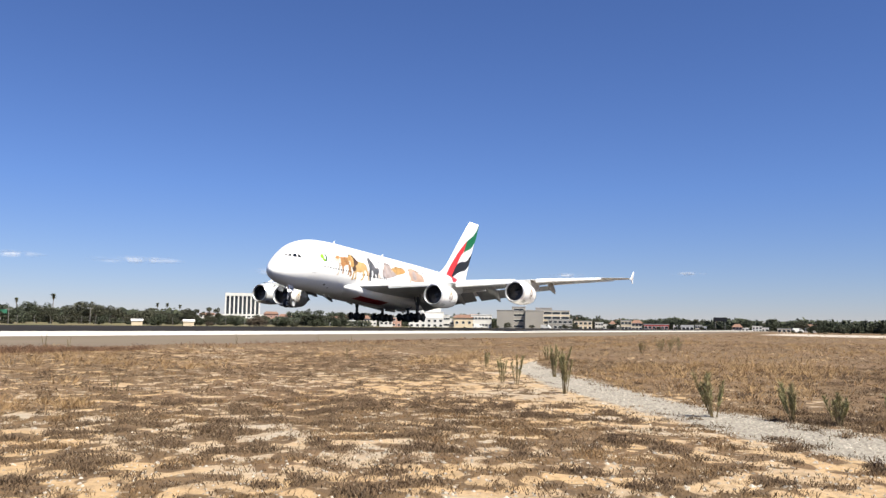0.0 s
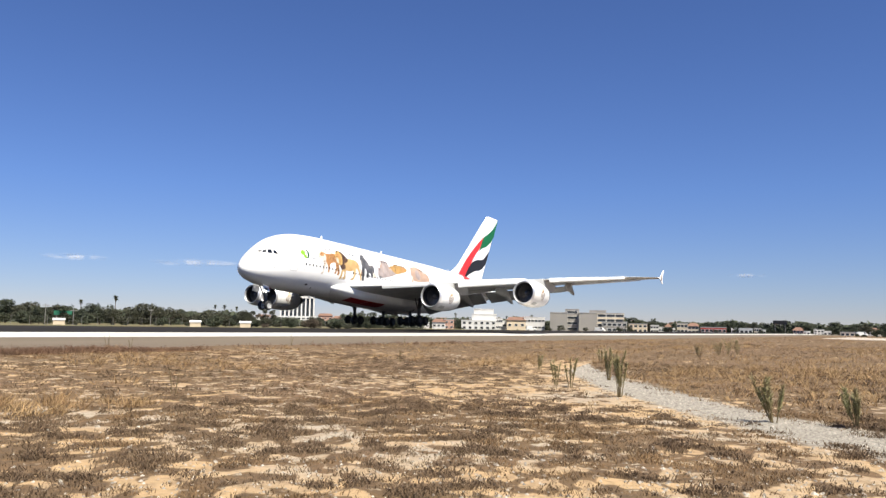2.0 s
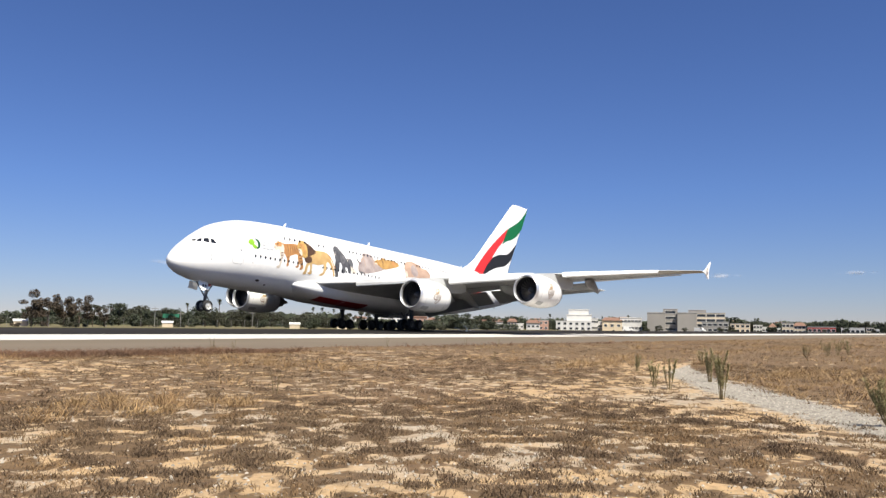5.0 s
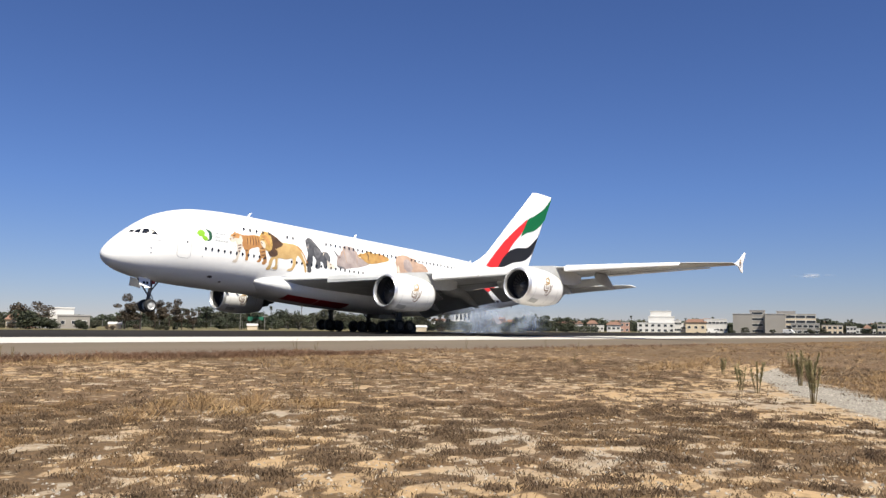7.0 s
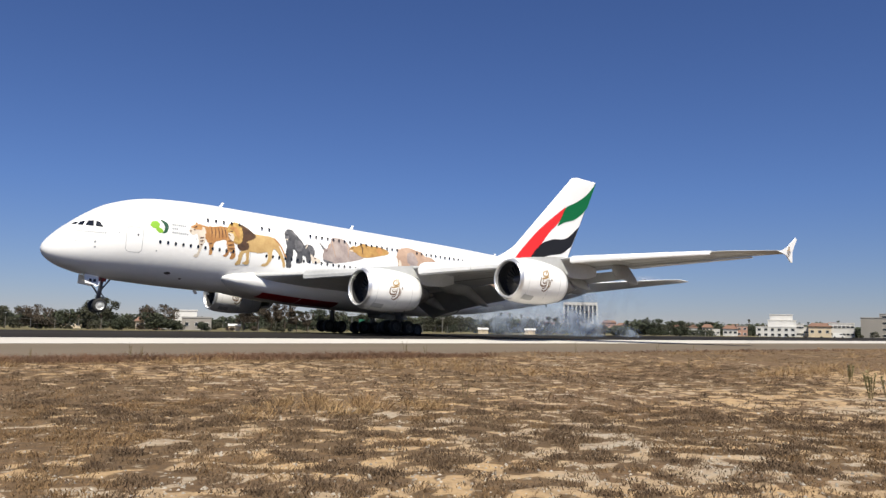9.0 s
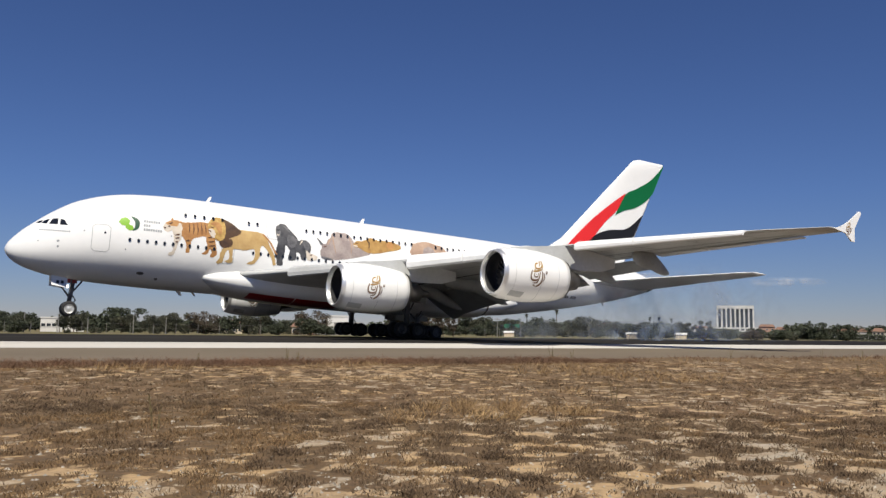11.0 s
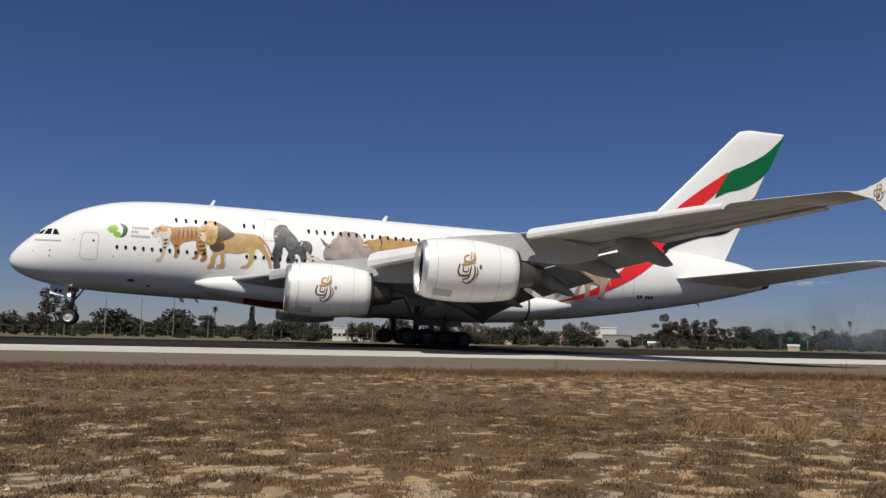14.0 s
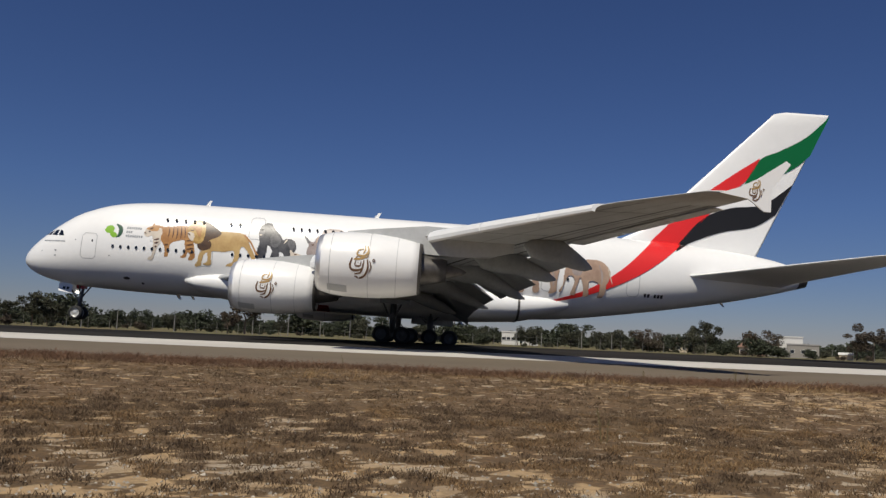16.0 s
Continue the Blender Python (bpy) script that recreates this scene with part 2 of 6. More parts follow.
M_CONC = material("runway_concrete", (0.55, 0.525, 0.48), 0.9, var=0.16, scale=0.15, bump=0.1, fine=6, stretch=(0.3, 1, 1))
M_RUBBER = material("rubbered_asphalt", (0.016, 0.015, 0.0145), 0.98, dark=(0.034, 0.031, 0.028), scale=0.12, fine=3, stretch=(0.15, 1, 1))
M_SHOULD = material("shoulder_asphalt", (0.165, 0.135, 0.102), 0.9, var=0.18, scale=0.12, fine=5, bump=0.1, stretch=(0.3, 1, 1))
M_MARK = material("white_marking", (0.78, 0.77, 0.74), 0.7, var=0.15, scale=0.6)


for mt in (M_CONC, M_RUBBER, M_SHOULD):
    mt.node_tree.nodes["Principled BSDF"].inputs["Specular IOR Level"].default_value = 0.04


def strip(name, y0, y1, mat, label, lift, x0=-900, x1=900, step=12, category="runway", edge=0.0):
    bm = bmesh.new()
    n = int((x1 - x0) / step)
    cuts = [y0] + [c for c in (45, 60, 75, 90, 105) if y0 < c < y1] + [y1]
    prev = None
    for i in range(n + 1):
        x = x0 + (x1 - x0) * i / n
        row = []
        for k, y in enumerate(cuts):
            w = edge * noise.noise(Vector((x * 0.15, 0.3 * k, 2.2))) if k in (0, len(cuts) - 1) else 0
            row.append(bm.verts.new((x, y + w, ground_z(x, y) + lift)))
        if prev:
            for k in range(len(cuts) - 1):
                bm.faces.new((prev[k], row[k], row[k + 1], prev[k + 1]))
        prev = row
    ob = part(name, bm, mat)
    return tagged(ob, label, category, kind="structure")


strip("pavement_shoulder", 33.0, 45.4, M_SHOULD, "grey-brown asphalt shoulder along the runway", 0.0, edge=0.35, step=4)
strip("runway_edge_lane", 45.3, 54.2, M_CONC, "sun-bleached pale concrete lane of the runway", 0.006)
strip("runway", 53.9, 105, M_RUBBER, "dark rubber-stained crown of the runway", 0.014)


# ---- the airliner: x runs aft from the nose, y to its right (away from the camera), z up from the wheels' ground ----
FUS = [  # x, bottom, top, half width
    (0.0, 5.02, 5.16, 0.06), (0.12, 4.68, 5.5, 0.42), (0.45, 4.3, 5.98, 0.86), (1.0, 3.95, 6.62, 1.32), (1.8, 3.62, 7.36, 1.80), (3.2, 3.28, 8.5, 2.38),
    (5.0, 3.05, 9.62, 2.86), (8.0, 2.9, 10.58, 3.30), (12.0, 2.82, 10.98, 3.53), (16.0, 2.8, 11.06, 3.57), (40.0, 2.8, 11.06, 3.57), (44.0, 2.86, 11.05, 3.55),
    (48.0, 3.12, 11.0, 3.45), (53.0, 3.85, 10.88, 3.16), (58.0, 4.72, 10.7, 2.72), (63.0, 5.72, 10.4, 2.12), (67.0, 6.68, 9.9, 1.42), (69.0, 7.25, 9.42, 0.98), (70.2, 7.62, 9.0, 0.68)]


def fus_side(x, z):
    """Half width of the fuselage at x and z."""
    zb, zt, hw = smooth_table(FUS, x)
    zc = zb + 0.44 * (zt - zb)
    r = (zt - zc) if z > zc else (zc - zb)
    k = abs(z - zc) / r
    return 0.0 if k >= 1 else hw * (1 - k ** 2.15) ** (1 / 2.15)


def fus_ring(x, n=64):
    zb, zt, hw = smooth_table(FUS, x)
    zc = zb + 0.44 * (zt - zb)
    ring = []
    for i in range(n):
        a = 6.28319 * i / n
        s, c = math.sin(a), math.cos(a)
        z = zc + (zt - zc if c > 0 else zc - zb) * math.copysign(abs(c) ** (2 / 2.15), c)
        ring.append((x, hw * math.copysign(abs(s) ** (2 / 2.15), s), z))
    return ring


plane = empty("airliner", "four-engined double-deck white airliner landing, wheels touching the runway", "airplane")
bm = bmesh.new()
xs = [0, 0.06, 0.12, 0.25, 0.45, 0.7, 1, 1.4, 1.8, 2.4] + [3 + 0.5 * i for i in range(18)] + [12 + 2 * i for i in range(18)] + [48 + i for i in range(22)] + [70.2]
loft(bm, [fus_ring(x) for x in xs])
fuselage = part("fuselage", bm, M_WHITE, plane, "glossy white double-deck fuselage", smooth=True)
bm = bmesh.new()
spin(bm, [(0, 0.66), (0.05, 0.62), (0.05, 0.5), (-0.5, 0.45)], (70.22, 0, 8.31), 24)
part("tail_exhaust", bm, M_DARKMETAL, plane, "dark metal exhaust at the tail cone")

bm = bmesh.new()
loft(bm, [[(x, y * 1.015, 8.31 + (z - 8.31) * 1.015) for x, y, z in fus_ring(x)] for x in (69.4, 69.8, 70.23)])
part("tail_cone_sleeve", bm, M_DARKMETAL, plane, "dark metal sleeve at the tail cone", smooth=True)

# belly and wing-root fairing
bm = bmesh.new()
rings = []
for x, w, zb, zt in [(15.2, 3.0, 3.5, 4.2), (16.2, 3.55, 2.95, 4.6), (18, 3.80, 2.55, 5.0), (21, 4.0, 2.25, 5.15), (26, 4.15, 2.05, 5.2), (34, 4.2, 2.0, 5.2), (40, 4.15, 2.1, 5.2), (44, 3.95, 2.4, 5.1), (46.5, 3.55, 2.95, 5.0), (48.4, 3.0, 3.7, 4.5)]:
    ring = []
    for i in range(36):
        a = 6.28319 * i / 36
        s, c = math.sin(a), math.cos(a)
        zc, r = (zb + zt) / 2 + 0.2, (zt - zb) / 2
        ring.append((x, w * math.copysign(abs(s) ** 0.72, s), zc + r * math.copysign(abs(c) ** 0.8, c)))
    rings.append(ring)
loft(bm, rings)
part("belly_fairing", bm, M_WHITE, plane, "white bulged belly fairing", smooth=True)
bm = bmesh.new()
rings = []
for x in (43.95, 44.15):
    rings.append([(x, 3.97 * math.copysign(abs(math.sin(0.1745 * i)) ** 0.72, math.sin(0.1745 * i)), 3.95 + 1.37 * math.copysign(abs(math.cos(0.1745 * i)) ** 0.8, math.cos(0.1745 * i))) for i in range(36)])
loft(bm, rings, cap=False)
part("fairing_seam", bm, M_DARKMETAL, plane)


def decal_ribbon(bm, pts, widths, place, sub=4, mi=0):
    """A band along a smoothed line of (u, v) points, laid on a surface by place(u, v)."""
    line = []
    for k in range(len(pts) - 1):
        for s in range(sub):
            t = (k + s / sub)
            line.append(smooth_table([(i, *p, w) for i, (p, w) in enumerate(zip(pts, widths))], t))
    line.append([*pts[-1], widths[-1]])
    prev = None
    for k, (u, v, w) in enumerate(line):
        a, b = line[max(0, k - 1)], line[min(len(line) - 1, k + 1)]
        du, dv = b[0] - a[0], b[1] - a[1]
        d = math.hypot(du, dv) or 1
        nu, nv = -dv / d * w / 2, du / d * w / 2
        row = [bm.verts.new(place(u + nu * q, v + nv * q)) for q in (-1, 0, 1)]
        if prev:
            for i in (0, 1):
                bm.faces.new((prev[i], prev[i + 1], row[i + 1], row[i])).material_index = mi
        prev = row


def decal_band(bm, a, b, place, n=24, m=5, mi=0):
    """The area between two smoothed lines of (u, v) points."""
    rows = []
    for k in range(n + 1):
        pa = smooth_table([(i / (len(a) - 1), *p) for i, p in enumerate(a)], k / n)
        pb = smooth_table([(i / (len(b) - 1), *p) for i, p in enumerate(b)], k / n)
        rows.append([bm.verts.new(place(pa[0] + (pb[0] - pa[0]) * j / m, pa[1] + (pb[1] - pa[1]) * j / m)) for j in range(m + 1)])
    for r, s in zip(rows, rows[1:]):
        for j in range(m):
            bm.faces.new((r[j], r[j + 1], s[j + 1], s[j])).material_index = mi


def decal_blob(bm, cu, cv, ru, rv, place, turn=0.0, rough=0.06, n=22, seed=0, mi=0):
    """A filled uneven oval."""
    c, s = math.cos(radians(turn)), math.sin(radians(turn))
    rings = []
    for q in (0.33, 0.67, 1.0):
        ring = []
        for i in range(n):
            a = 6.28319 * i / n
            k = q * (1 + rough * noise.noise(Vector((3 * math.cos(a), 3 * math.sin(a), seed + 0.5))))
            u, v = ru * k * math.cos(a), rv * k * math.sin(a)
            ring.append(bm.verts.new(place(cu + c * u - s * v, cv + s * u + c * v)))
        rings.append(ring)
    mid = bm.verts.new(place(cu, cv))
    for i in range(n):
        j = (i + 1) % n
        bm.faces.new((mid, rings[0][i], rings[0][j])).material_index = mi
        for a, b in zip(rings, rings[1:]):
            bm.faces.new((a[i], b[i], b[j], a[j])).material_index = mi


def on_fuselage(lift, side=-1):
    return lambda x, z: (x, side * (fus_side(x, z) + lift), z)


# cockpit glass, doors, cabin windows
for side in (-1, 1):
    for corners in (((2.32, 7.28), (2.56, 7.56), (2.92, 7.70), (2.70, 7.26)), ((2.86, 7.26), (3.10, 7.72), (3.50, 7.76), (3.46, 7.24)), ((3.60, 7.24), (3.66, 7.74), (3.94, 7.66), (4.18, 7.24))):
        bm = bmesh.new()
        a, b, c, d = corners
        decal_band(bm, [a, b], [d, c], on_fuselage(0.02, side), n=4, m=4)
        part("cockpit_window", bm, M_GLASS, plane, smooth=True)
bm = bmesh.new()
decal_band(bm, [(1.98, 7.30), (2.2, 7.5)], [(2.22, 7.28), (2.48, 7.54)], on_fuselage(0.02), n=4, m=4)
part("cockpit_window", bm, M_GLASS, plane, smooth=True)

win_mesh = None
def cabin_window(x, z, side):
    global win_mesh
    if win_mesh is None:
        b2 = bmesh.new()
        ring = [b2.verts.new((0.115 * math.cos(6.2832 * i / 12), 0, 0.16 * math.sin(6.2832 * i / 12))) for i in range(12)]
        b2.faces.new(ring)
        win_mesh = bpy.data.meshes.new("cabin_window")
        b2.to_mesh(win_mesh)
        b2.free()
        win_mesh.materials.append(M_GLASS)
    ob = new("cabin_window", win_mesh)
    y0, y1 = fus_side(x, z - 0.2), fus_side(x, z + 0.2)
    yx = fus_side(x + 0.15, z) - fus_side(x - 0.15, z)
    ob.parent = plane
    ob.matrix_basis = pose(x, side * (max(y0, fus_side(x, z)) + 0.05), z, -side * math.degrees(math.atan2(y1 - y0, 0.4)), 0, side * math.degrees(math.atan2(yx, 0.3)))


for side in (-1, 1):
    x = 8.84
    while x < 50:
        if not (16.0 < x < 18.6 or 30 < x < 32 or 45.5 < x < 47.5):
            cabin_window(x, 6.52, side)
        x += 0.69
    x = 13.2
    while x < 48:
        if not (16.6 < x < 18.0 or 20.0 < x < 23.6 or 35.5 < x < 37.5):
            cabin_window(x, 9.2, side)
        x += 0.69 if x > 23 else 0.79


def door_outline(x0, x1, z0, z1, side=-1):
    bm = bmesh.new()
    r = 0.22
    pts = [(x0, z0 + r), (x0, z1 - r), (x0 + r, z1), (x1 - r, z1), (x1, z1 - r), (x1, z0 + r), (x1 - r, z0), (x0 + r, z0), (x0, z0 + r)]
    for a, b in zip(pts, pts[1:]):
        decal_ribbon(bm, [a, b], [0.05, 0.05], on_fuselage(0.008, side), sub=5)
    part("cabin_door", bm, M_LINE, plane, "white cabin door with a thin grey outline")


for d in ((6.0, 7.35, 5.35, 7.55), (16.4, 17.5, 5.35, 7.5), (20.4, 21.6, 8.0, 10.0), (45.9, 47.0, 5.4, 7.5), (53.4, 54.5, 5.5, 7.6), (36.0, 37.1, 8.05, 9.95)):
    door_outline(*d)
bm = bmesh.new()
decal_blob(bm, 6.95, 6.9, 0.07, 0.1, on_fuselage(0.012))
part("door_window", bm, M_GLASS, plane)

# small antennas and a drain mast
def blade_aerial(x, z, h, c, sweep=0.35):
    bm = bmesh.new()
    sg = 1 if h > 0 else -1
    v = [bm.verts.new(p) for p in ((x, -0.03, z), (x + c, -0.03, z), (x + c + sweep * 0.6, -0.02, z + h), (x + sweep, -0.02, z + h), (x, 0.03, z), (x + c, 0.03, z), (x + c + sweep * 0.6, 0.02, z + h), (x + sweep, 0.02, z + h))]
    for f in ((0, 1, 2, 3), (7, 6, 5, 4), (0, 4, 5, 1), (1, 5, 6, 2), (2, 6, 7, 3), (3, 7, 4, 0)):
        bm.faces.new([v[i] for i in f])
    bmesh.ops.recalc_face_normals(bm, faces=bm.faces)
    part("blade_aerial", bm, M_WHITE, plane)


for a in ((15.5, 11.02, 0.55, 0.35), (30.8, 11.02, 0.55, 0.4), (52.6, 10.8, 0.4, 0.3), (13.6, 2.9, -0.45, 0.4), (14.9, 2.9, -0.4, 0.3), (62.5, 5.7, -0.35, 0.3)):
    blade_aerial(*a)
for x, z, a, b in ((10.05, 3.9, 0.3, 0.12), (11.4, 3.55, 0.14, 0.08)):
    bm = bmesh.new()
    decal_blob(bm, x, z, a, b, on_fuselage(0.01))
    part("vent", bm, M_DARKMETAL, plane)
for x, z, r in ((3.6, 5.9, 0.09), (3.62, 5.45, 0.08), (5.4, 6.9, 0.06), (2.2, 5.8, 0.05), (8.6, 5.7, 0.06), (12.1, 7.2, 0.05)):
    bm = bmesh.new()
    decal_blob(bm, x, z, r, r, on_fuselage(0.012))
    part("sensor_plate", bm, M_TEXT, plane)

# ---- the animals' picture along the side, in plain shapes ----
M_TIGER = material("painted_tiger_orange", (0.50, 0.27, 0.10), 0.35, dark=(0.34, 0.16, 0.055), scale=1.4, fine=6)
M_STRIPE = material("painted_stripe_brown", (0.11, 0.05, 0.025), 0.4)
M_LION = material("painted_lion_gold", (0.56, 0.39, 0.17), 0.35, dark=(0.44, 0.28, 0.11), scale=0.9, fine=5)
M_LIONFACE = material("painted_lion_head_gold", (0.58, 0.40, 0.14), 0.35, dark=(0.36, 0.21, 0.06), scale=3.5, fine=14)
M_MANE = material("painted_mane_brown", (0.045, 0.026, 0.018), 0.4, dark=(0.12, 0.065, 0.03), scale=1.6, fine=8)
M_PALE = material("painted_pale_fur", (0.68, 0.60, 0.50), 0.4, var=0.2, scale=2)
M_GORILLA = material("painted_gorilla_grey", (0.03, 0.03, 0.034), 0.4, dark=(0.10, 0.10, 0.105), scale=1.2, fine=6)
M_GORGREY = material("painted_silver_back", (0.17, 0.165, 0.17), 0.4, dark=(0.08, 0.08, 0.085), scale=2, fine=8)
M_RHINO = material("painted_rhino_grey", (0.40, 0.34, 0.31), 0.4, dark=(0.25, 0.20, 0.19), scale=1.0, fine=6)
M_BEAR = material("painted_golden_mane", (0.48, 0.30, 0.10), 0.4, dark=(0.30, 0.16, 0.05), scale=1.5, fine=8)
M_ELE = material("painted_elephant_tan", (0.48, 0.34, 0.25), 0.4, dark=(0.33, 0.22, 0.16), scale=0.9, fine=5)


def animal(name, mat, blobs, limbs, lift, label, extra=()):
    bm = bmesh.new()
    for k, (u, v, ru, rv, turn) in enumerate(blobs):
        decal_blob(bm, u, v, ru, rv, on_fuselage(lift + 0.002 * k), turn, 0.18, seed=k * 3 + len(name))
    for k, (pts, w) in enumerate(limbs):
        decal_ribbon(bm, pts, w, on_fuselage(lift - 0.003 - 0.0015 * k))
    ob = part(name, bm, mat, plane, label)
    for nm, mt, bl, li in extra:
        b2 = bmesh.new()
        for k, (u, v, ru, rv, turn) in enumerate(bl):
            decal_blob(b2, u, v, ru, rv, on_fuselage(lift + 0.014 + 0.002 * k), turn, 0.2, seed=k + 9)
        for pts, w in li:
            decal_ribbon(b2, pts, w, on_fuselage(lift + 0.018))
        part(nm, b2, mt, ob)


def art(u, v):
    """From the artist's sheet (u right, v down) to the fuselage side (x aft, z up)."""
    a, b = (u / 3 - 260) / 100, (v / 3 - 70) / 100
    return (22.04 + 4.726 * a + 0.299 * b + 0.0756 * a * a - 0.128 * a * b, 7.936 + 0.41 * a - 5.007 * b + 0.009 * a * a - 0.14 * a * b + 0.448 * b * b)


def art_rear(u, v):
    """The same for the sheet of the rear side."""
    a, b = (u / 3 - 120) / 100, (v / 3 - 70) / 100
    return (47.919 + 4.931 * a + 0.288 * b + 0.035 * a * a - 0.047 * a * b + 0.405 * b * b, 6.743 + 0.379 * a - 4.901 * b + 0.009 * a * a - 0.034 * a * b + 0.241 * b * b)


def decal_fill(bm, outline, place, cell=0.055):
    """The inside of a smoothed closed outline of (x, z) points, in small cells that follow the surface."""
    n = len(outline)
    rows = [(i, *outline[i % n]) for i in range(-1, n + 2)]
    line = [smooth_table(rows, k / 5) for k in range(5 * n)]
    xs, zs = [p[0] for p in line], [p[1] for p in line]
    verts = {}
    def corner(i, j):
        if (i, j) not in verts:
            verts[i, j] = bm.verts.new(place(i * cell, j * cell))
        return verts[i, j]
    for j in range(int(min(zs) / cell) - 1, int(max(zs) / cell) + 2):
        zc = (j + 0.5) * cell
        cross = sorted(a[0] + (zc - a[1]) / (b[1] - a[1]) * (b[0] - a[0]) for a, b in zip(line, line[1:] + line[:1]) if (a[1] > zc) != (b[1] > zc))
        for a, b in zip(cross[::2], cross[1::2]):
            for i in range(round(a / cell), round(b / cell)):
                bm.faces.new((corner(i, j), corner(i + 1, j), corner(i + 1, j + 1), corner(i, j + 1)))


def figure(name, mat, outline, lift, label, marks=(), sheet=art):
    """A flat painted figure: its outline filled, and its markings laid over it."""
    bm = bmesh.new()
    decal_fill(bm, [sheet(*p) for p in outline], on_fuselage(lift))
    ob = part(name, bm, mat, plane, label)
    for k, (nm, mt, kind, data) in enumerate(marks):
        bm = bmesh.new()
        if kind == "fill":
            decal_fill(bm, [sheet(*p) for p in data], on_fuselage(lift + 0.005 + 0.003 * k))
        else:
            decal_ribbon(bm, [sheet(*p[:2]) for p in data], [p[2] * 0.0155 for p in data], on_fuselage(lift + 0.005 + 0.003 * k))
        part(nm, bm, mt, ob)


def stripes(mat, rows):
    return [("stripe", mat, "line", ((u, v, 1.5), ((u + u2) / 2 + 3, (v + v2) / 2, 7), (u2, v2, 1.5))) for u, v, u2, v2 in rows]


figure("painted_tiger", M_TIGER, ((150, 118), (200, 126), (250, 126), (300, 122), (345, 130), (365, 180), (375, 230), (380, 275), (378, 300), (355, 314), (340, 306), (352, 285), (340, 268), (330, 290), (318, 298), (296, 294), (312, 280), (326, 255), (322, 225), (318, 200), (280, 205), (245, 215), (232, 245), (228, 275), (222, 290), (202, 290), (208, 260), (204, 230), (185, 200), (165, 180)), 0.010,
       "flat painted tiger on the white side",
       [("fur_marking", M_PALE, "fill", ((88, 150), (100, 132), (128, 120), (142, 106), (152, 120), (175, 128), (190, 142), (190, 165), (184, 190), (182, 215), (165, 235), (155, 260), (142, 290), (130, 308), (105, 308), (110, 294), (128, 285), (138, 255), (140, 220), (138, 190), (132, 172), (110, 180), (92, 172), (85, 160))),
        ("crown_marking", M_TIGER, "fill", ((100, 134), (128, 120), (142, 106), (152, 120), (176, 128), (160, 150), (125, 146)))]
       + stripes(M_STRIPE, ((232, 130, 226, 185), (256, 130, 250, 190), (278, 128, 274, 195), (298, 126, 298, 192), (318, 126, 322, 190), (338, 134, 342, 185), (330, 205, 362, 200), (332, 228, 370, 224), (334, 250, 374, 246), (345, 272, 376, 268), (205, 225, 228, 220), (146, 196, 176, 190), (146, 214, 172, 208), (146, 234, 162, 230), (118, 136, 140, 128), (112, 150, 124, 148), (88, 156, 98, 160))))
figure("painted_lion", M_LION, ((470, 165), (520, 158), (600, 162), (655, 175), (675, 200), (690, 240), (712, 280), (722, 318), (725, 346), (710, 346), (704, 320), (690, 290), (668, 255), (645, 240), (632, 262), (628, 300), (610, 330), (590, 346), (556, 346), (566, 334), (590, 325), (600, 298), (596, 262), (540, 268), (490, 262), (474, 270), (472, 305), (468, 338), (440, 340), (428, 332), (448, 322), (452, 295), (448, 268), (430, 285), (420, 315), (412, 340), (385, 348), (378, 336), (395, 318), (398, 290), (420, 258), (450, 240)), 0.026,
       "flat painted male lion on the white side",
       [("tail_marking", M_TIGER, "line", ((652, 176, 12), (690, 215, 9), (712, 255, 9), (730, 290, 13))),
        ("mane_marking", M_MANE, "fill", ((425, 104), (470, 120), (500, 142), (525, 165), (515, 182), (470, 200), (430, 208), (418, 160))),
        ("mane_marking", M_MANE, "fill", ((398, 215), (430, 206), (470, 212), (468, 245), (430, 258), (400, 245))),
        ("face_marking", M_LIONFACE, "fill", ((345, 120), (375, 98), (405, 95), (430, 110), (438, 150), (432, 190), (420, 212), (395, 222), (372, 210), (360, 190), (345, 170), (335, 150))),
        ("muzzle_marking", M_PALE, "fill", ((336, 162), (362, 158), (376, 178), (368, 205), (350, 196))),
        ("eye_marking", M_STRIPE, "line", ((350, 146, 3), (362, 148, 8), (374, 146, 3))), ("nose_marking", M_STRIPE, "line", ((336, 164, 4), (346, 168, 8), (352, 176, 3))), ("brow_marking", M_TIGER, "fill", ((352, 130), (390, 118), (415, 140), (412, 185), (392, 170), (380, 145)))])
ape = [(u + 720, v + 30) for u, v in ((20, 108), (40, 88), (60, 84), (80, 92), (100, 120), (130, 150), (145, 175), (165, 170), (195, 175), (215, 195), (218, 225), (205, 250), (190, 270), (180, 285), (160, 280), (150, 250), (130, 240), (128, 262), (122, 285), (85, 288), (82, 260), (90, 235), (75, 210), (62, 205), (60, 240), (50, 270), (48, 300), (45, 318), (15, 318), (12, 290), (5, 260), (8, 225), (18, 190), (15, 160), (12, 130))]
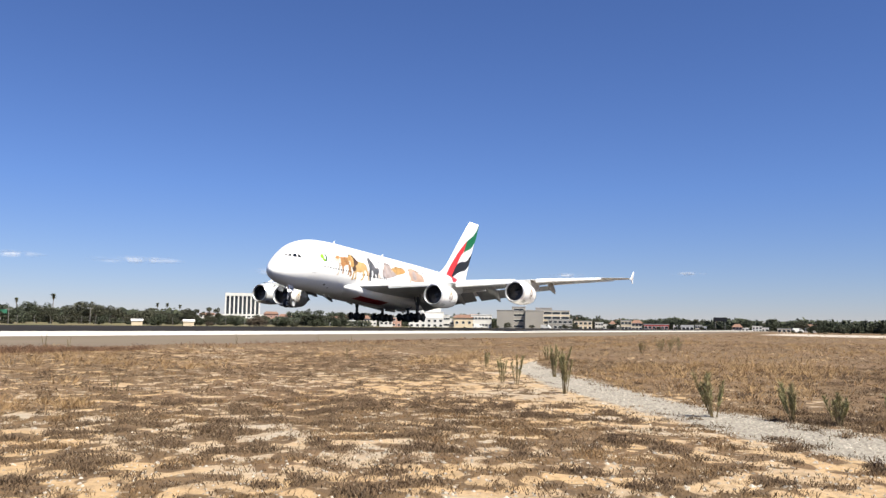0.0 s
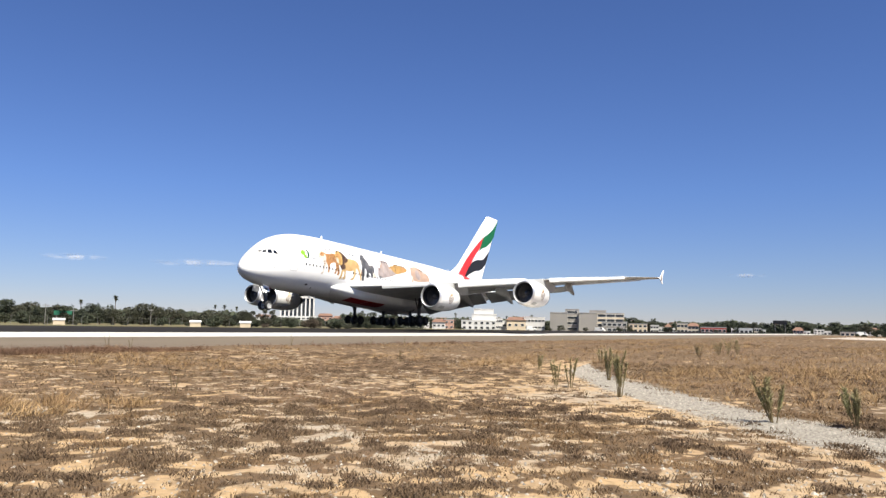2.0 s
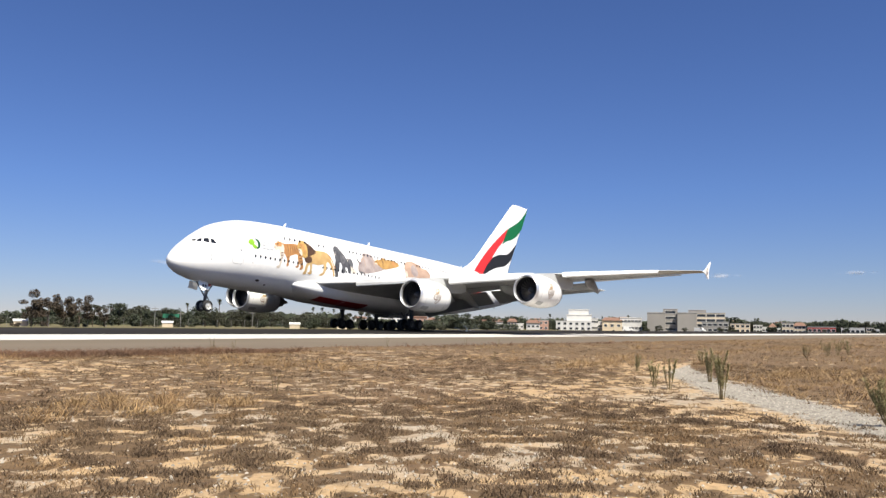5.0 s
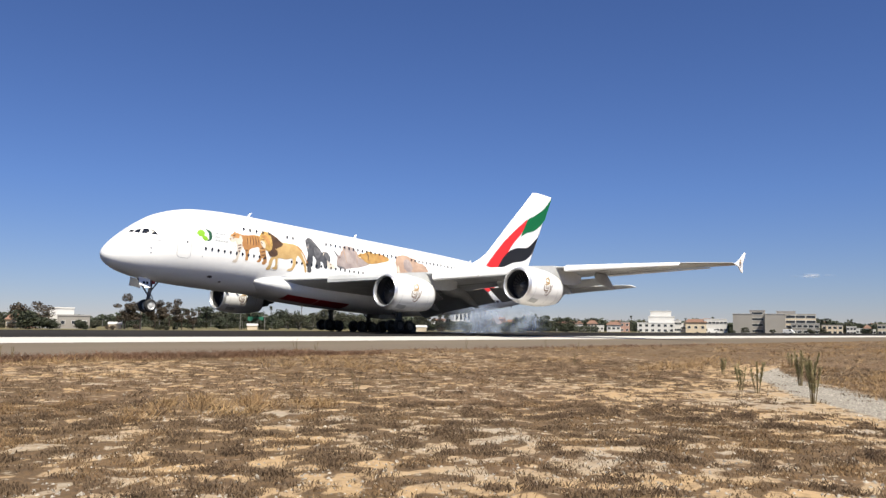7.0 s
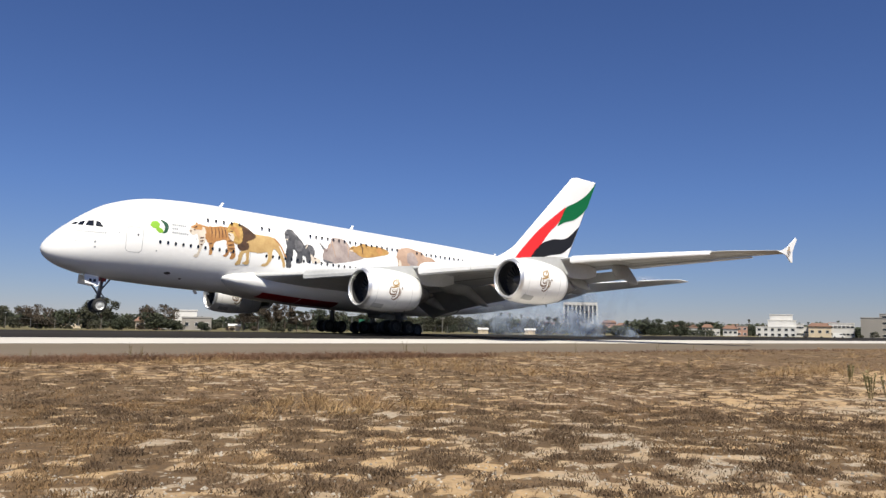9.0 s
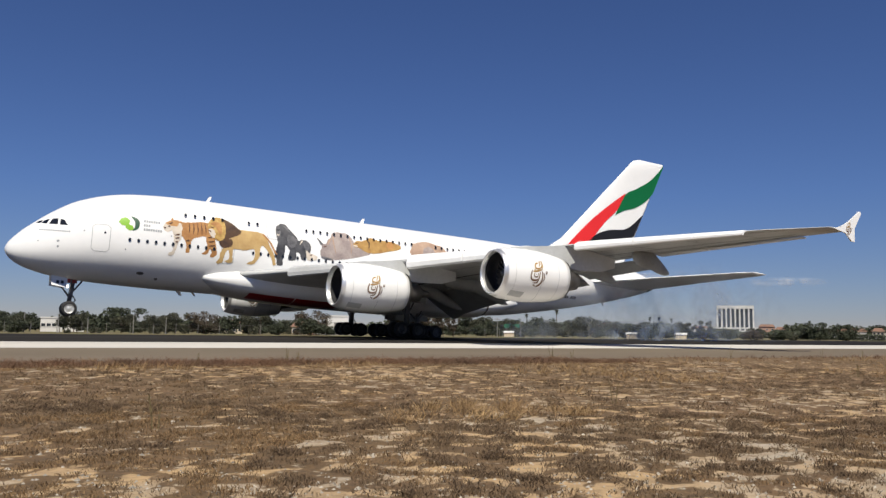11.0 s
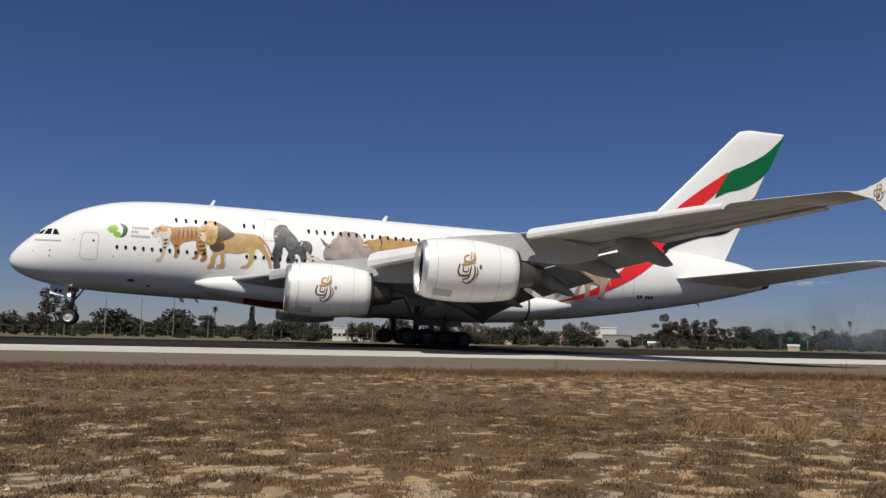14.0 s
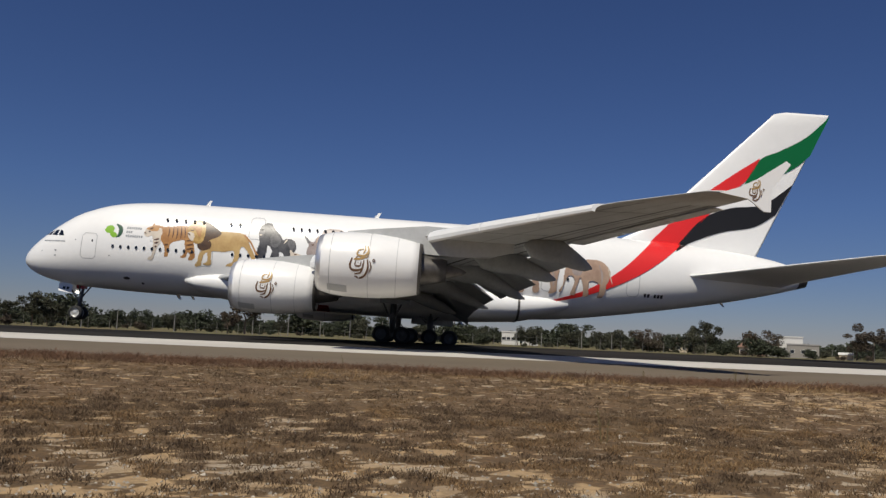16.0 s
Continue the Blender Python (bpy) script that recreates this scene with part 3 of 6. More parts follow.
figure("painted_gorilla", M_GORILLA, ape, 0.010, "flat painted dark gorilla on the white side",
       [("shoulder_marking", M_GORGREY, "fill", ((800, 178), (838, 182), (856, 210), (832, 246), (802, 232))), ("face_marking", M_GORGREY, "fill", ((736, 134), (756, 126), (762, 160), (754, 190), (734, 190))), ("crown_marking", M_GORGREY, "line", ((775, 120, 6), (800, 140, 14), (818, 168, 5))),
        ("flank_marking", M_PALE, "line", ((872, 226, 3), (884, 210, 9), (890, 204, 3))), ("flank_marking", M_GORGREY, "fill", ((892, 210), (925, 212), (932, 240), (915, 262), (898, 240))), ("brow_marking", M_BLACKP, "line", ((738, 148, 3), (748, 150, 8), (758, 146, 3))), ("muzzle_marking", M_PALE, "line", ((736, 172, 4), (744, 178, 9), (750, 172, 4)))])
figure("painted_rhinoceros", M_RHINO, [(u + 720, v + 30) for u, v in ((262, 158), (285, 180), (310, 188), (325, 165), (345, 150), (355, 130), (385, 120), (430, 122), (465, 135), (485, 165), (510, 200), (560, 215), (585, 240), (495, 262), (430, 272), (360, 280), (320, 280), (285, 268), (275, 235), (285, 205), (275, 185))], 0.010,
       "flat painted pale grey rhinoceros on the white side",
       [("ear_marking", M_ELE, "line", ((1042, 222, 4), (1052, 204, 12), (1064, 186, 4))), ("fold_marking", M_ELE, "line", ((1085, 160, 3), (1078, 200, 8), (1092, 270, 4))), ("fold_marking", M_ELE, "line", ((1180, 170, 3), (1192, 220, 8), (1186, 270, 4))), ("eye_marking", M_STRIPE, "line", ((1018, 232, 3), (1026, 234, 7), (1034, 231, 3))), ("horn_marking", M_GORGREY, "line", ((980, 186, 4), (996, 206, 12), (1006, 222, 16))), ("muzzle_marking", M_GORGREY, "line", ((1000, 290, 5), (1030, 300, 14), (1070, 304, 5)))])
figure("painted_rhinoceros", M_PALE, [(u + 720, v + 30) for u, v in ((188, 222), (202, 240), (225, 248), (256, 262), (250, 280), (205, 285), (190, 262))], 0.026, "flat painted head of a pale young rhinoceros",
       [("eye_marking", M_STRIPE, "line", ((930, 282, 3), (938, 284, 7), (946, 282, 3)))])
figure("painted_lion", M_BEAR, [(u + 720, v + 30) for u, v in ((480, 185), (510, 165), (540, 165), (575, 155), (600, 145), (640, 158), (700, 160), (750, 170), (790, 190), (775, 208), (700, 222), (640, 232), (590, 235), (555, 225), (520, 205), (490, 200))], 0.030, "flat painted golden lion lying along the side",
       [("mane_marking", M_TIGER, "fill", ((1420, 200), (1460, 200), (1455, 236), (1424, 230))), ("mane_marking", M_MANE, "line", ((1292, 192, 3), (1304, 204, 10), (1300, 240, 3))), ("eye_marking", M_STRIPE, "line", ((1216, 206, 3), (1226, 208, 7), (1236, 205, 3))), ("muzzle_marking", M_PALE, "line", ((1202, 220, 4), (1216, 224, 10), (1232, 226, 4)))])
animal("painted_elephant", M_ELE, [(37.6, 8.3, 2.4, 1.25, -6), (36.2, 8.4, 1.2, 1.15, 0), (39.6, 8.1, 1.2, 0.9, -10)], [([(35.7, 8.4), (35.4, 7.4), (35.3, 6.4)], [0.9, 0.6, 0.45])], 0.02, "flat painted tan elephant above the wing",
       [("ear_marking", M_RHINO, [(37.2, 8.3, 0.75, 0.85, 10)], []), ("fold_marking", M_PALE, [(35.4, 7.6, 0.2, 0.5, 5)], [])])
figure("painted_elephant", M_ELE, ((390, 125), (450, 120), (520, 122), (560, 135), (590, 165), (600, 200), (590, 235), (575, 260), (570, 300), (555, 320), (528, 318), (540, 290), (540, 250), (510, 235), (485, 240), (482, 280), (480, 312), (452, 312), (455, 280), (450, 240), (440, 215), (430, 240), (415, 275), (410, 305), (385, 305), (395, 275), (410, 235), (400, 208), (380, 205), (360, 230), (350, 260), (335, 290), (325, 285), (345, 255), (352, 220), (358, 180), (370, 150)), 0.075,
       "flat painted elephant walking along the rear side", [("ear_marking", M_RHINO, "fill", ((395, 150), (440, 150), (450, 190), (425, 205), (400, 190))), ("fold_marking", M_RHINO, "line", ((540, 150, 4), (556, 200, 12), (552, 250, 5))), ("foot_marking", M_STRIPE, "line", ((526, 318, 4), (542, 320, 8), (556, 319, 4))), ("tail_marking", M_PALE, "line", ((588, 170, 4), (598, 210, 6), (608, 250, 4)))], art_rear)
figure("painted_elephant", M_ELE, ((250, 165), (300, 150), (330, 165), (325, 200), (315, 250), (310, 290), (270, 298), (280, 270), (275, 230), (240, 190)), 0.060, "flat painted smaller elephant behind the flaps", [("fold_marking", M_RHINO, "line", ((290, 170, 4), (300, 210, 12), (296, 260, 5)))], art_rear)
for u in (104, 184):
    figure("painted_elephant", M_ELE, ((u - 14, 150), (u + 30, 150), (u + 34, 210), (u + 36, 285), (u + 4, 290), (u + 2, 240)), 0.055, "flat painted elephant legs under the flaps", [], art_rear)

# emblem beside the forward door: two leaf shapes and three short lines of lettering
bm = bmesh.new()
decal_blob(bm, 8.35, 8.0, 0.42, 0.34, on_fuselage(0.012), 20, 0.2)
decal_blob(bm, 8.75, 7.55, 0.35, 0.22, on_fuselage(0.012), -20, 0.2)
part("leaf_emblem", bm, M_LEAFG, plane)
bm = bmesh.new()
decal_ribbon(bm, [(8.85, 8.5), (9.3, 8.15), (9.3, 7.6), (9.0, 7.3)], [0.08, 0.36, 0.3, 0.06], on_fuselage(0.014))
part("leaf_emblem", bm, M_LEAFD, plane)
for z, x1 in ((8.22, 11.15), (7.86, 10.35), (7.5, 11.3)):
    bm = bmesh.new()
    x = 9.85
    while x < x1 - 0.1:
        decal_ribbon(bm, [(x, z), (x + 0.13, z)], [0.19, 0.19], on_fuselage(0.012), sub=1)
        x += 0.19
    part("lettering_bar", bm, M_TEXT, plane)
bm = bmesh.new()
for k in range(14):
    decal_ribbon(bm, [(2.2 + 0.16 * k, 6.72), (2.32 + 0.16 * k, 6.72)], [0.12, 0.12], on_fuselage(0.012), sub=1)
part("lettering_bar", bm, M_TEXT, plane)
bm = bmesh.new()
for k in range(6):
    if k != 2:
        decal_ribbon(bm, [(55.0 + 0.3 * k, 5.66), (55.22 + 0.3 * k, 5.66)], [0.3, 0.3], on_fuselage(0.012), sub=1)
part("registration_bar", bm, M_BLACKP, plane)


# ---- wings ----
WING = [  # span, leading edge x, chord, z, thickness ratio, twist
    (2.6, 17.2, 20.4, 4.4, 0.13, 2.0), (7.0, 21.3, 16.4, 4.88, 0.12, 1.5), (14.9, 27.7, 12.2, 5.82, 0.105, 0.6), (25.7, 35.7, 8.5, 7.03, 0.088, -0.5), (36.5, 45.0, 4.7, 8.25, 0.078, -1.5), (39.6, 48.0, 2.9, 8.5, 0.07, -2.0)]


def foil(u):
    """Upper and lower thickness at u of the chord, for thickness 1."""
    t = 5 * (0.2969 * math.sqrt(u) - 0.126 * u - 0.3516 * u * u + 0.2843 * u ** 3 - 0.1015 * u ** 4)
    return 0.62 * t, -0.38 * t * (1 - 0.35 * u)


def foil_ring(le, chord, y, z, tc, twist, n=14, u0=0.0, u1=1.0):
    us = [u0 + (u1 - u0) * 0.5 * (1 - math.cos(math.pi * i / n)) for i in range(n + 1)]
    pts = [(u, foil(u)[0]) for u in us] + [(u, foil(u)[1]) for u in us[-2:0:-1]]
    c, s = math.cos(radians(twist)), math.sin(radians(twist))
    return [(le + chord * (u * c + t * tc * s), y, z + chord * (t * tc * c - u * s)) for u, t in pts]


def wing_at(y):
    return smooth_table(WING, y)


def canoe(bm, x, y, z, length, w, h, droop, n=10):
    rings = []
    for k in range(n + 1):
        t = k / n
        r = math.sin(math.pi * (0.06 + 0.9 * t) ** 0.8) ** 0.7 if k not in (0, n) else 0.08
        dz = -droop * max(0, t - 0.5) * 2
        rings.append([(x + length * t, y + w * r * math.cos(6.2832 * i / 12), z + dz + h * r * math.sin(6.2832 * i / 12) - 0.25 * h * r) for i in range(12)])
    loft(bm, rings)


EMBLEM = (  # strokes as (points, width, colour): gold above, brown below
    (((0.30, 1.0), (0.36, 0.62), (0.10, 0.36), (-0.40, 0.40), (-0.30, 0.70), (0.02, 0.78)), 0.10, 0), (((0.12, 1.0), (0.14, 0.72), (0.02, 0.5)), 0.09, 0), (((-0.62, 0.12), (-0.2, 0.16), (0.34, 0.30)), 0.12, 0), (((0.34, 0.30), (0.42, 0.62), (0.36, 0.92)), 0.08, 0), (((-0.5, 0.24), (-0.34, 0.3)), 0.07, 0),
    (((-0.74, 0.2), (-0.86, -0.2), (-0.74, -0.48), (-0.3, -0.52), (0.02, -0.4)), 0.12, 1), (((-0.46, 0.06), (-0.5, -0.22), (-0.16, -0.26), (-0.08, 0.02)), 0.08, 1), (((-0.3, -0.04), (-0.3, -0.12)), 0.07, 1), (((0.12, 0.1), (0.06, -0.2), (0.02, -0.4), (-0.12, -0.66), (-0.5, -0.74)), 0.10, 1), (((0.34, 0.16), (0.42, -0.3), (0.26, -0.74), (-0.12, -0.98), (-0.5, -0.86)), 0.12, 1), (((0.52, 0.06), (0.64, -0.26), (0.5, -0.62)), 0.08, 1), (((0.8, 0.2), (0.9, 0.12), (0.82, 0.02), (0.74, 0.1), (0.8, 0.2)), 0.055, 1))


WINGS = []
for side in (-1, 1):
    wing = bmesh.new()
    loft(wing, [foil_ring(*(lambda w: (w[0], w[1], side * y, w[2], w[3], w[4]))(wing_at(y))) for y in (2.6, 4, 5.5, 7, 9, 11, 13, 14.9, 17, 20, 23, 25.7, 29, 33, 36.5, 39.6)])
    if side > 0:
        bmesh.ops.reverse_faces(wing, faces=wing.faces)
    wing = part("wing", wing, M_GREY, plane, "light grey swept wing", smooth=True)
    WINGS.append((wing, side))
    # drooped leading-edge slats
    for y0, y1 in ((7.4, 12.6), (16.2, 20.0), (20.06, 23.9), (27.0, 30.2), (30.26, 33.3), (33.36, 35.8)):
        bm = bmesh.new()
        rings = []
        for k in range(5):
            y = y0 + (y1 - y0) * k / 4
            le, ch, z, tc, tw = wing_at(y)
            d = 0.055 * ch + 0.18 if y > 15 else 0.03 * ch
            pts = [(0.12, 0.068), (0.05, 0.066), (0.01, 0.044), (-0.005, 0.0), (0.0, -0.034), (0.03, -0.046), (0.034, 0.0), (0.07, 0.036)]
            full = 1.0 if y > 15 else 0.5
            rings.append([(le - d + ch * u * full, side * y, z - 0.42 * d + ch * v * full * tc / 0.11) for u, v in pts])
        loft(bm, rings)
        bmesh.ops.recalc_face_normals(bm, faces=bm.faces)
        part("slat", bm, M_SLAT if y0 > 15 else M_GREY, wing, "white lowered slat" if y0 > 15 else "light grey inboard slat", smooth=False)
    # lowered flaps: a panel that hangs behind and below the trailing edge
    for y0, y1, fc, ang in ((4.3, 14.2, 0.21, 32), (14.8, 20.4, 0.23, 30), (20.5, 26.4, 0.20, 21)):
        bm = bmesh.new()
        rings = []
        for k in range(5):
            y = y0 + (y1 - y0) * k / 4
            le, ch, z, tc, tw = wing_at(y)
            rings.append(foil_ring(le + ch * 0.94, ch * fc, side * y, z - 0.022 * ch - 0.05, 0.13, ang, n=7))
        loft(bm, rings)
        if side > 0:
            bmesh.ops.reverse_faces(bm, faces=bm.faces)
        part("flap", bm, M_FLAP, wing, "grey lowered flap", smooth=False)
    for y0, y1, ang in ((27.0, 30.4, 5), (30.5, 33.6, 5), (33.7, 36.6, 5)):
        bm = bmesh.new()
        rings = []
        for y in (y0, y1):
            le, ch, z, tc, tw = wing_at(y)
            rings.append(foil_ring(le + ch * 0.93, ch * 0.12, side * y, z + 0.03, 0.2, ang, n=5))
        loft(bm, rings)
        part("aileron", bm, M_GREY, wing)
    for y, L, w in ((7.6, 7.2, 0.55), (11.9, 7.4, 0.55), (17.9, 6.4, 0.48), (22.6, 5.3, 0.42), (27.2, 4.0, 0.34)):
        le, ch, z, tc, tw = wing_at(y)
        bm = bmesh.new()
        canoe(bm, le + ch * 0.60, side * y, z - 0.35, L, w, 0.75, 1.7 if y < 20 else 1.05)
        part("flap_track_fairing", bm, M_FLAP, wing, "dark grey pointed flap-track fairing", smooth=True)
    # dark joints along the underside, the gaps' shade put into their colour: behind the slats, along the spoilers'
    # hinge and ahead of the flaps
    def under(u, y):
        le, ch, z, tc, tw = wing_at(y)
        c, sn = math.cos(radians(tw)), math.sin(radians(tw))
        t = foil(u)[1] * tc
        return (le + ch * (u * c + t * sn), side * y, z + ch * (t * c - u * sn) - 0.02)
    for u, du, y0, y1 in ((0.135, 0.014, 15.6, 37.0), (0.40, 0.006, 8.0, 37.5), (0.66, 0.022, 8.0, 36.8), (0.74, 0.008, 15.6, 36.8), (0.86, 0.018, 15.6, 36.8)):
        bm = bmesh.new()
        decal_band(bm, [(u, y0), (u, y1)], [(u + du, y0), (u + du, y1)], under, n=24, m=1)
        part("underside_joint", bm, M_GAP, wing)
    for y in (18.4, 21.4, 24.2, 28.6, 31.7, 34.8):
        bm = bmesh.new()
        decal_band(bm, [(0.14, y), (0.64, y)], [(0.14, y + 0.05), (0.64, y + 0.05)], under, n=8, m=1)
        part("underside_joint", bm, M_GAP, wing)
    # wing-tip fence
    le, ch, z, tc, tw = wing_at(39.6)
    bm = bmesh.new()
    out = [(le + 0.7, z - 0.02), (le + 1.5, z + 0.28), (le + 2.3, z + 0.7), (le + 3.5, z + 1.55), (le + 3.7, z + 1.42), (le + 2.9, z + 0.25), (le + 2.9, z - 0.72), (le + 2.6, z - 0.72), (le + 1.9, z - 0.2)]
    for off in (-0.05, 0.05):
        v = [bm.verts.new((x, side * 39.65 + off, zz)) for x, zz in out]
        bm.faces.new(v if off < 0 else v[::-1])
    bm.verts.ensure_lookup_table()
    for i in range(9):
        j = (i + 1) % 9
        bm.faces.new((bm.verts[i], bm.verts[9 + i], bm.verts[9 + j], bm.verts[j]))
    fence = part("wing_tip_fence", bm, M_WHITE, wing, "white arrow-shaped wing-tip fence")
    for mi, mt in ((0, M_GOLD), (1, M_BROWNP)):
        bm = bmesh.new()
        for k, (pts, w, m) in enumerate(EMBLEM):
            if m == mi:
                decal_ribbon(bm, pts, [w * 1.1] * len(pts), lambda u, v: (le + 2.25 + 0.36 * u, side * (39.71 + 0.001 * k), z + 0.18 + 0.45 * v))
        part("emblem", bm, mt, fence)

# red lettering band under the belly
bm = bmesh.new()
for y0, y1 in ((-3.95, -2.2),):
    for x0, x1 in ((19.2, 23.4), (23.5, 27.8)):
        rows = []
        for k in range(7):
            x = x0 + (x1 - x0) * k / 6
            w, zb, zt = smooth_table([(15.2, 3.0, 3.5, 4.2), (18, 3.80, 2.55, 5.0), (21, 4.0, 2.25, 5.15), (26, 4.15, 2.05, 5.2), (34, 4.2, 2.0, 5.2)], x)
            row = []
            for j in range(6):
                a = math.pi * (0.70 + 0.2 * j / 5)
                s, c = math.sin(a), math.cos(a)
                zc, r = (zb + zt) / 2 + 0.2, (zt - zb) / 2
                row.append(bm.verts.new((x, -(w + 0.015) * math.copysign(abs(s) ** 0.72, s), zc + (r + 0.015) * math.copysign(abs(c) ** 0.8, c))))
            rows.append(row)
        for r, s in zip(rows, rows[1:]):
            for j in range(5):
                bm.faces.new((r[j], r[j + 1], s[j + 1], s[j]))
part("belly_band", bm, M_DKRED, plane, "dark red band on the belly")


# ---- engines ----
def emblem(parent, xc, yc, zc, r, side):
    """A knot of curved gold and brown strokes on the cowl."""
    def place(lift):
        return lambda u, v: (xc + 0.80 * u, yc + side * (r + lift) * math.cos(0.98 * v / r), zc + (r + lift) * math.sin(0.98 * v / r))
    for mi, mt in ((0, M_GOLD), (1, M_BROWNP)):
        bm = bmesh.new()
        for k, (pts, w, m) in enumerate(EMBLEM):
            if m == mi:
                decal_ribbon(bm, pts, [w * 0.7] + [w * 1.15] * (len(pts) - 2) + [w * 0.6], place(0.012 + 0.001 * k))
        part("emblem", bm, mt, parent)


def engine(y, x0, zc, R=1.93, L=6.1):
    bm = bmesh.new()
    spin(bm, [(0.32, R * 0.885), (0.8, R * 0.95), (1.6, R * 0.99), (2.6, R), (3.6, R * 0.985), (4.7, R * 0.925), (5.5, R * 0.85), (L, R * 0.78), (L - 0.02, R * 0.74), (L - 1.4, R * 0.74)], (x0, y, zc), 56)
    nac = part("engine", bm, M_WHITE, plane, "white turbofan nacelle with a gold emblem", smooth=True)
    bm = bmesh.new()
    spin(bm, [(0.32, R * 0.885), (0.15, R * 0.86), (0.03, R * 0.825), (0.0, R * 0.80), (0.04, R * 0.775), (0.15, R * 0.755), (0.35, R * 0.74)], (x0, y, zc), 56)
    part("inlet_lip", bm, M_METAL, nac, "polished metal inlet lip", smooth=True)
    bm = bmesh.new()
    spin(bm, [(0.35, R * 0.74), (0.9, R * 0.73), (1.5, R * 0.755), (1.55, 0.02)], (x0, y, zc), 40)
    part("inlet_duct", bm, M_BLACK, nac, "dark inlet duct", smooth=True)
    hub = new("fan")
    hub.empty_display_size = 0.3
    hub.parent = nac
    for i in range(24):
        bm = bmesh.new()
        a = 6.28319 * i / 24
        pr = Matrix.Rotation(a, 4, "X")
        v = [bm.verts.new(Vector((x0, y, zc)) + (pr @ Vector(q))) for q in ((1.40, -0.06, 0.35), (1.48, 0.06, 0.35), (1.50, 0.16, R * 0.73), (1.33, -0.12, R * 0.73))]
        bm.faces.new(v)
        part("fan_blade", bm, M_DARKMETAL, hub)
    bm = bmesh.new()
    spin(bm, [(0.75, 0.01), (0.85, 0.14), (1.05, 0.28), (1.38, 0.42)], (x0, y, zc), 20)
    part("spinner", bm, M_STRUT, nac, smooth=True)
    bm = bmesh.new()
    spin(bm, [(L - 1.4, 0.98), (L, 0.95), (L + 0.9, 0.78), (L + 1.5, 0.66), (L + 1.48, 0.6), (L + 0.6, 0.6)], (x0, y, zc), 32)
    part("core_cowl", bm, M_DARKMETAL, nac, "dark metal core cowl", smooth=True)
    bm = bmesh.new()
    spin(bm, [(L + 0.7, 0.5), (L + 1.6, 0.42), (L + 2.4, 0.2), (L + 2.7, 0.02)], (x0, y, zc), 20)
    part("exhaust_cone", bm, M_DARKMETAL, nac, smooth=True)
    # pylon
    le, ch, z, tc, tw = wing_at(abs(y))
    bm = bmesh.new()
    rings = []
    for x, zl, zh, w in ((x0 + 1.6, zc + R * 0.9, zc + R * 1.02, 0.06), (x0 + 3.0, zc + R * 0.85, zc + R * 1.12, 0.26), (le + 0.3, zc + 0.9, z + 0.22, 0.33), (le + 2.2, zc + 0.85, z + 0.2, 0.33), (le + 4.2, z - 1.35, z - 0.1, 0.26), (le + 5.6, z - 0.95, z - 0.25, 0.06)):
        rings.append([(x, y - w, zl), (x, y + w, zl), (x, y + w, zh), (x, y - w, zh)])
    loft(bm, rings)
    part("pylon", bm, M_GREY, nac, "grey engine pylon")
    for sd in (-1, 1):
        emblem(nac, x0 + 2.75, y, zc + 0.05, R * 1.0, sd)
    for sd in (-1, 1):
        bm = bmesh.new()
        v = [bm.verts.new((x0 + u, y + sd * 1.35 + sd * q * 0.5, zc + R * 0.62 + w)) for u, w, q in ((1.6, 0.1, 0), (2.5, 0.55, 0.5), (2.9, 0.5, 0.5), (3.0, 0.1, 0))]
        bm.faces.new(v)
        r = bmesh.ops.extrude_face_region(bm, geom=list(bm.faces))
        bmesh.ops.translate(bm, vec=(0, 0.04, 0), verts=[q for q in r["geom"] if isinstance(q, bmesh.types.BMVert)])
        if sd == (1 if y < 0 else -1):
            part("strake", bm, M_WHITE, nac)
        else:
            bm.free()
    bm = bmesh.new()
    spin(bm, [(L - 0.16, R * 0.802), (L + 0.01, R * 0.785), (L + 0.02, R * 0.76), (L - 0.3, R * 0.73)], (x0, y, zc), 48)
    part("nozzle_lip", bm, M_DARKMETAL, nac, "dark metal nozzle lip", smooth=True)
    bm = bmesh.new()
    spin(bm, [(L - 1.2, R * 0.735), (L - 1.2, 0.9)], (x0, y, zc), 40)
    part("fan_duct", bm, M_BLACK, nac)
    for u, rr, wd in ((0.86, 0.957, 0.03), (3.1, 0.998, 0.025), (4.7, 0.925, 0.025)):
        bm = bmesh.new()
        spin(bm, [(u - wd / 2, R * rr + 0.004), (u, R * rr + 0.012), (u + wd / 2, R * rr + 0.002)], (x0, y, zc), 56)
        part("cowl_joint", bm, M_LINE, nac, smooth=True)
    bm = bmesh.new()
    def low(u, v):
        a = v / R - math.pi / 2
        rr = smooth_table([(0.32, R * 0.885), (0.8, R * 0.95), (1.6, R * 0.99), (2.6, R), (3.6, R * 0.985)], u)[0] + 0.012
        return (x0 + u, y + rr * math.cos(a), zc + rr * math.sin(a))
    decal_band(bm, [(0.75, -1.55), (1.9, -1.55)], [(0.75, -0.95), (1.9, -0.95)], low, n=6)
    part("access_panel", bm, M_GREY, nac)


for side in (-1, 1):
    engine(side * 14.9, 22.25, 3.5)
    engine(side * 25.7, 29.75, 4.68)

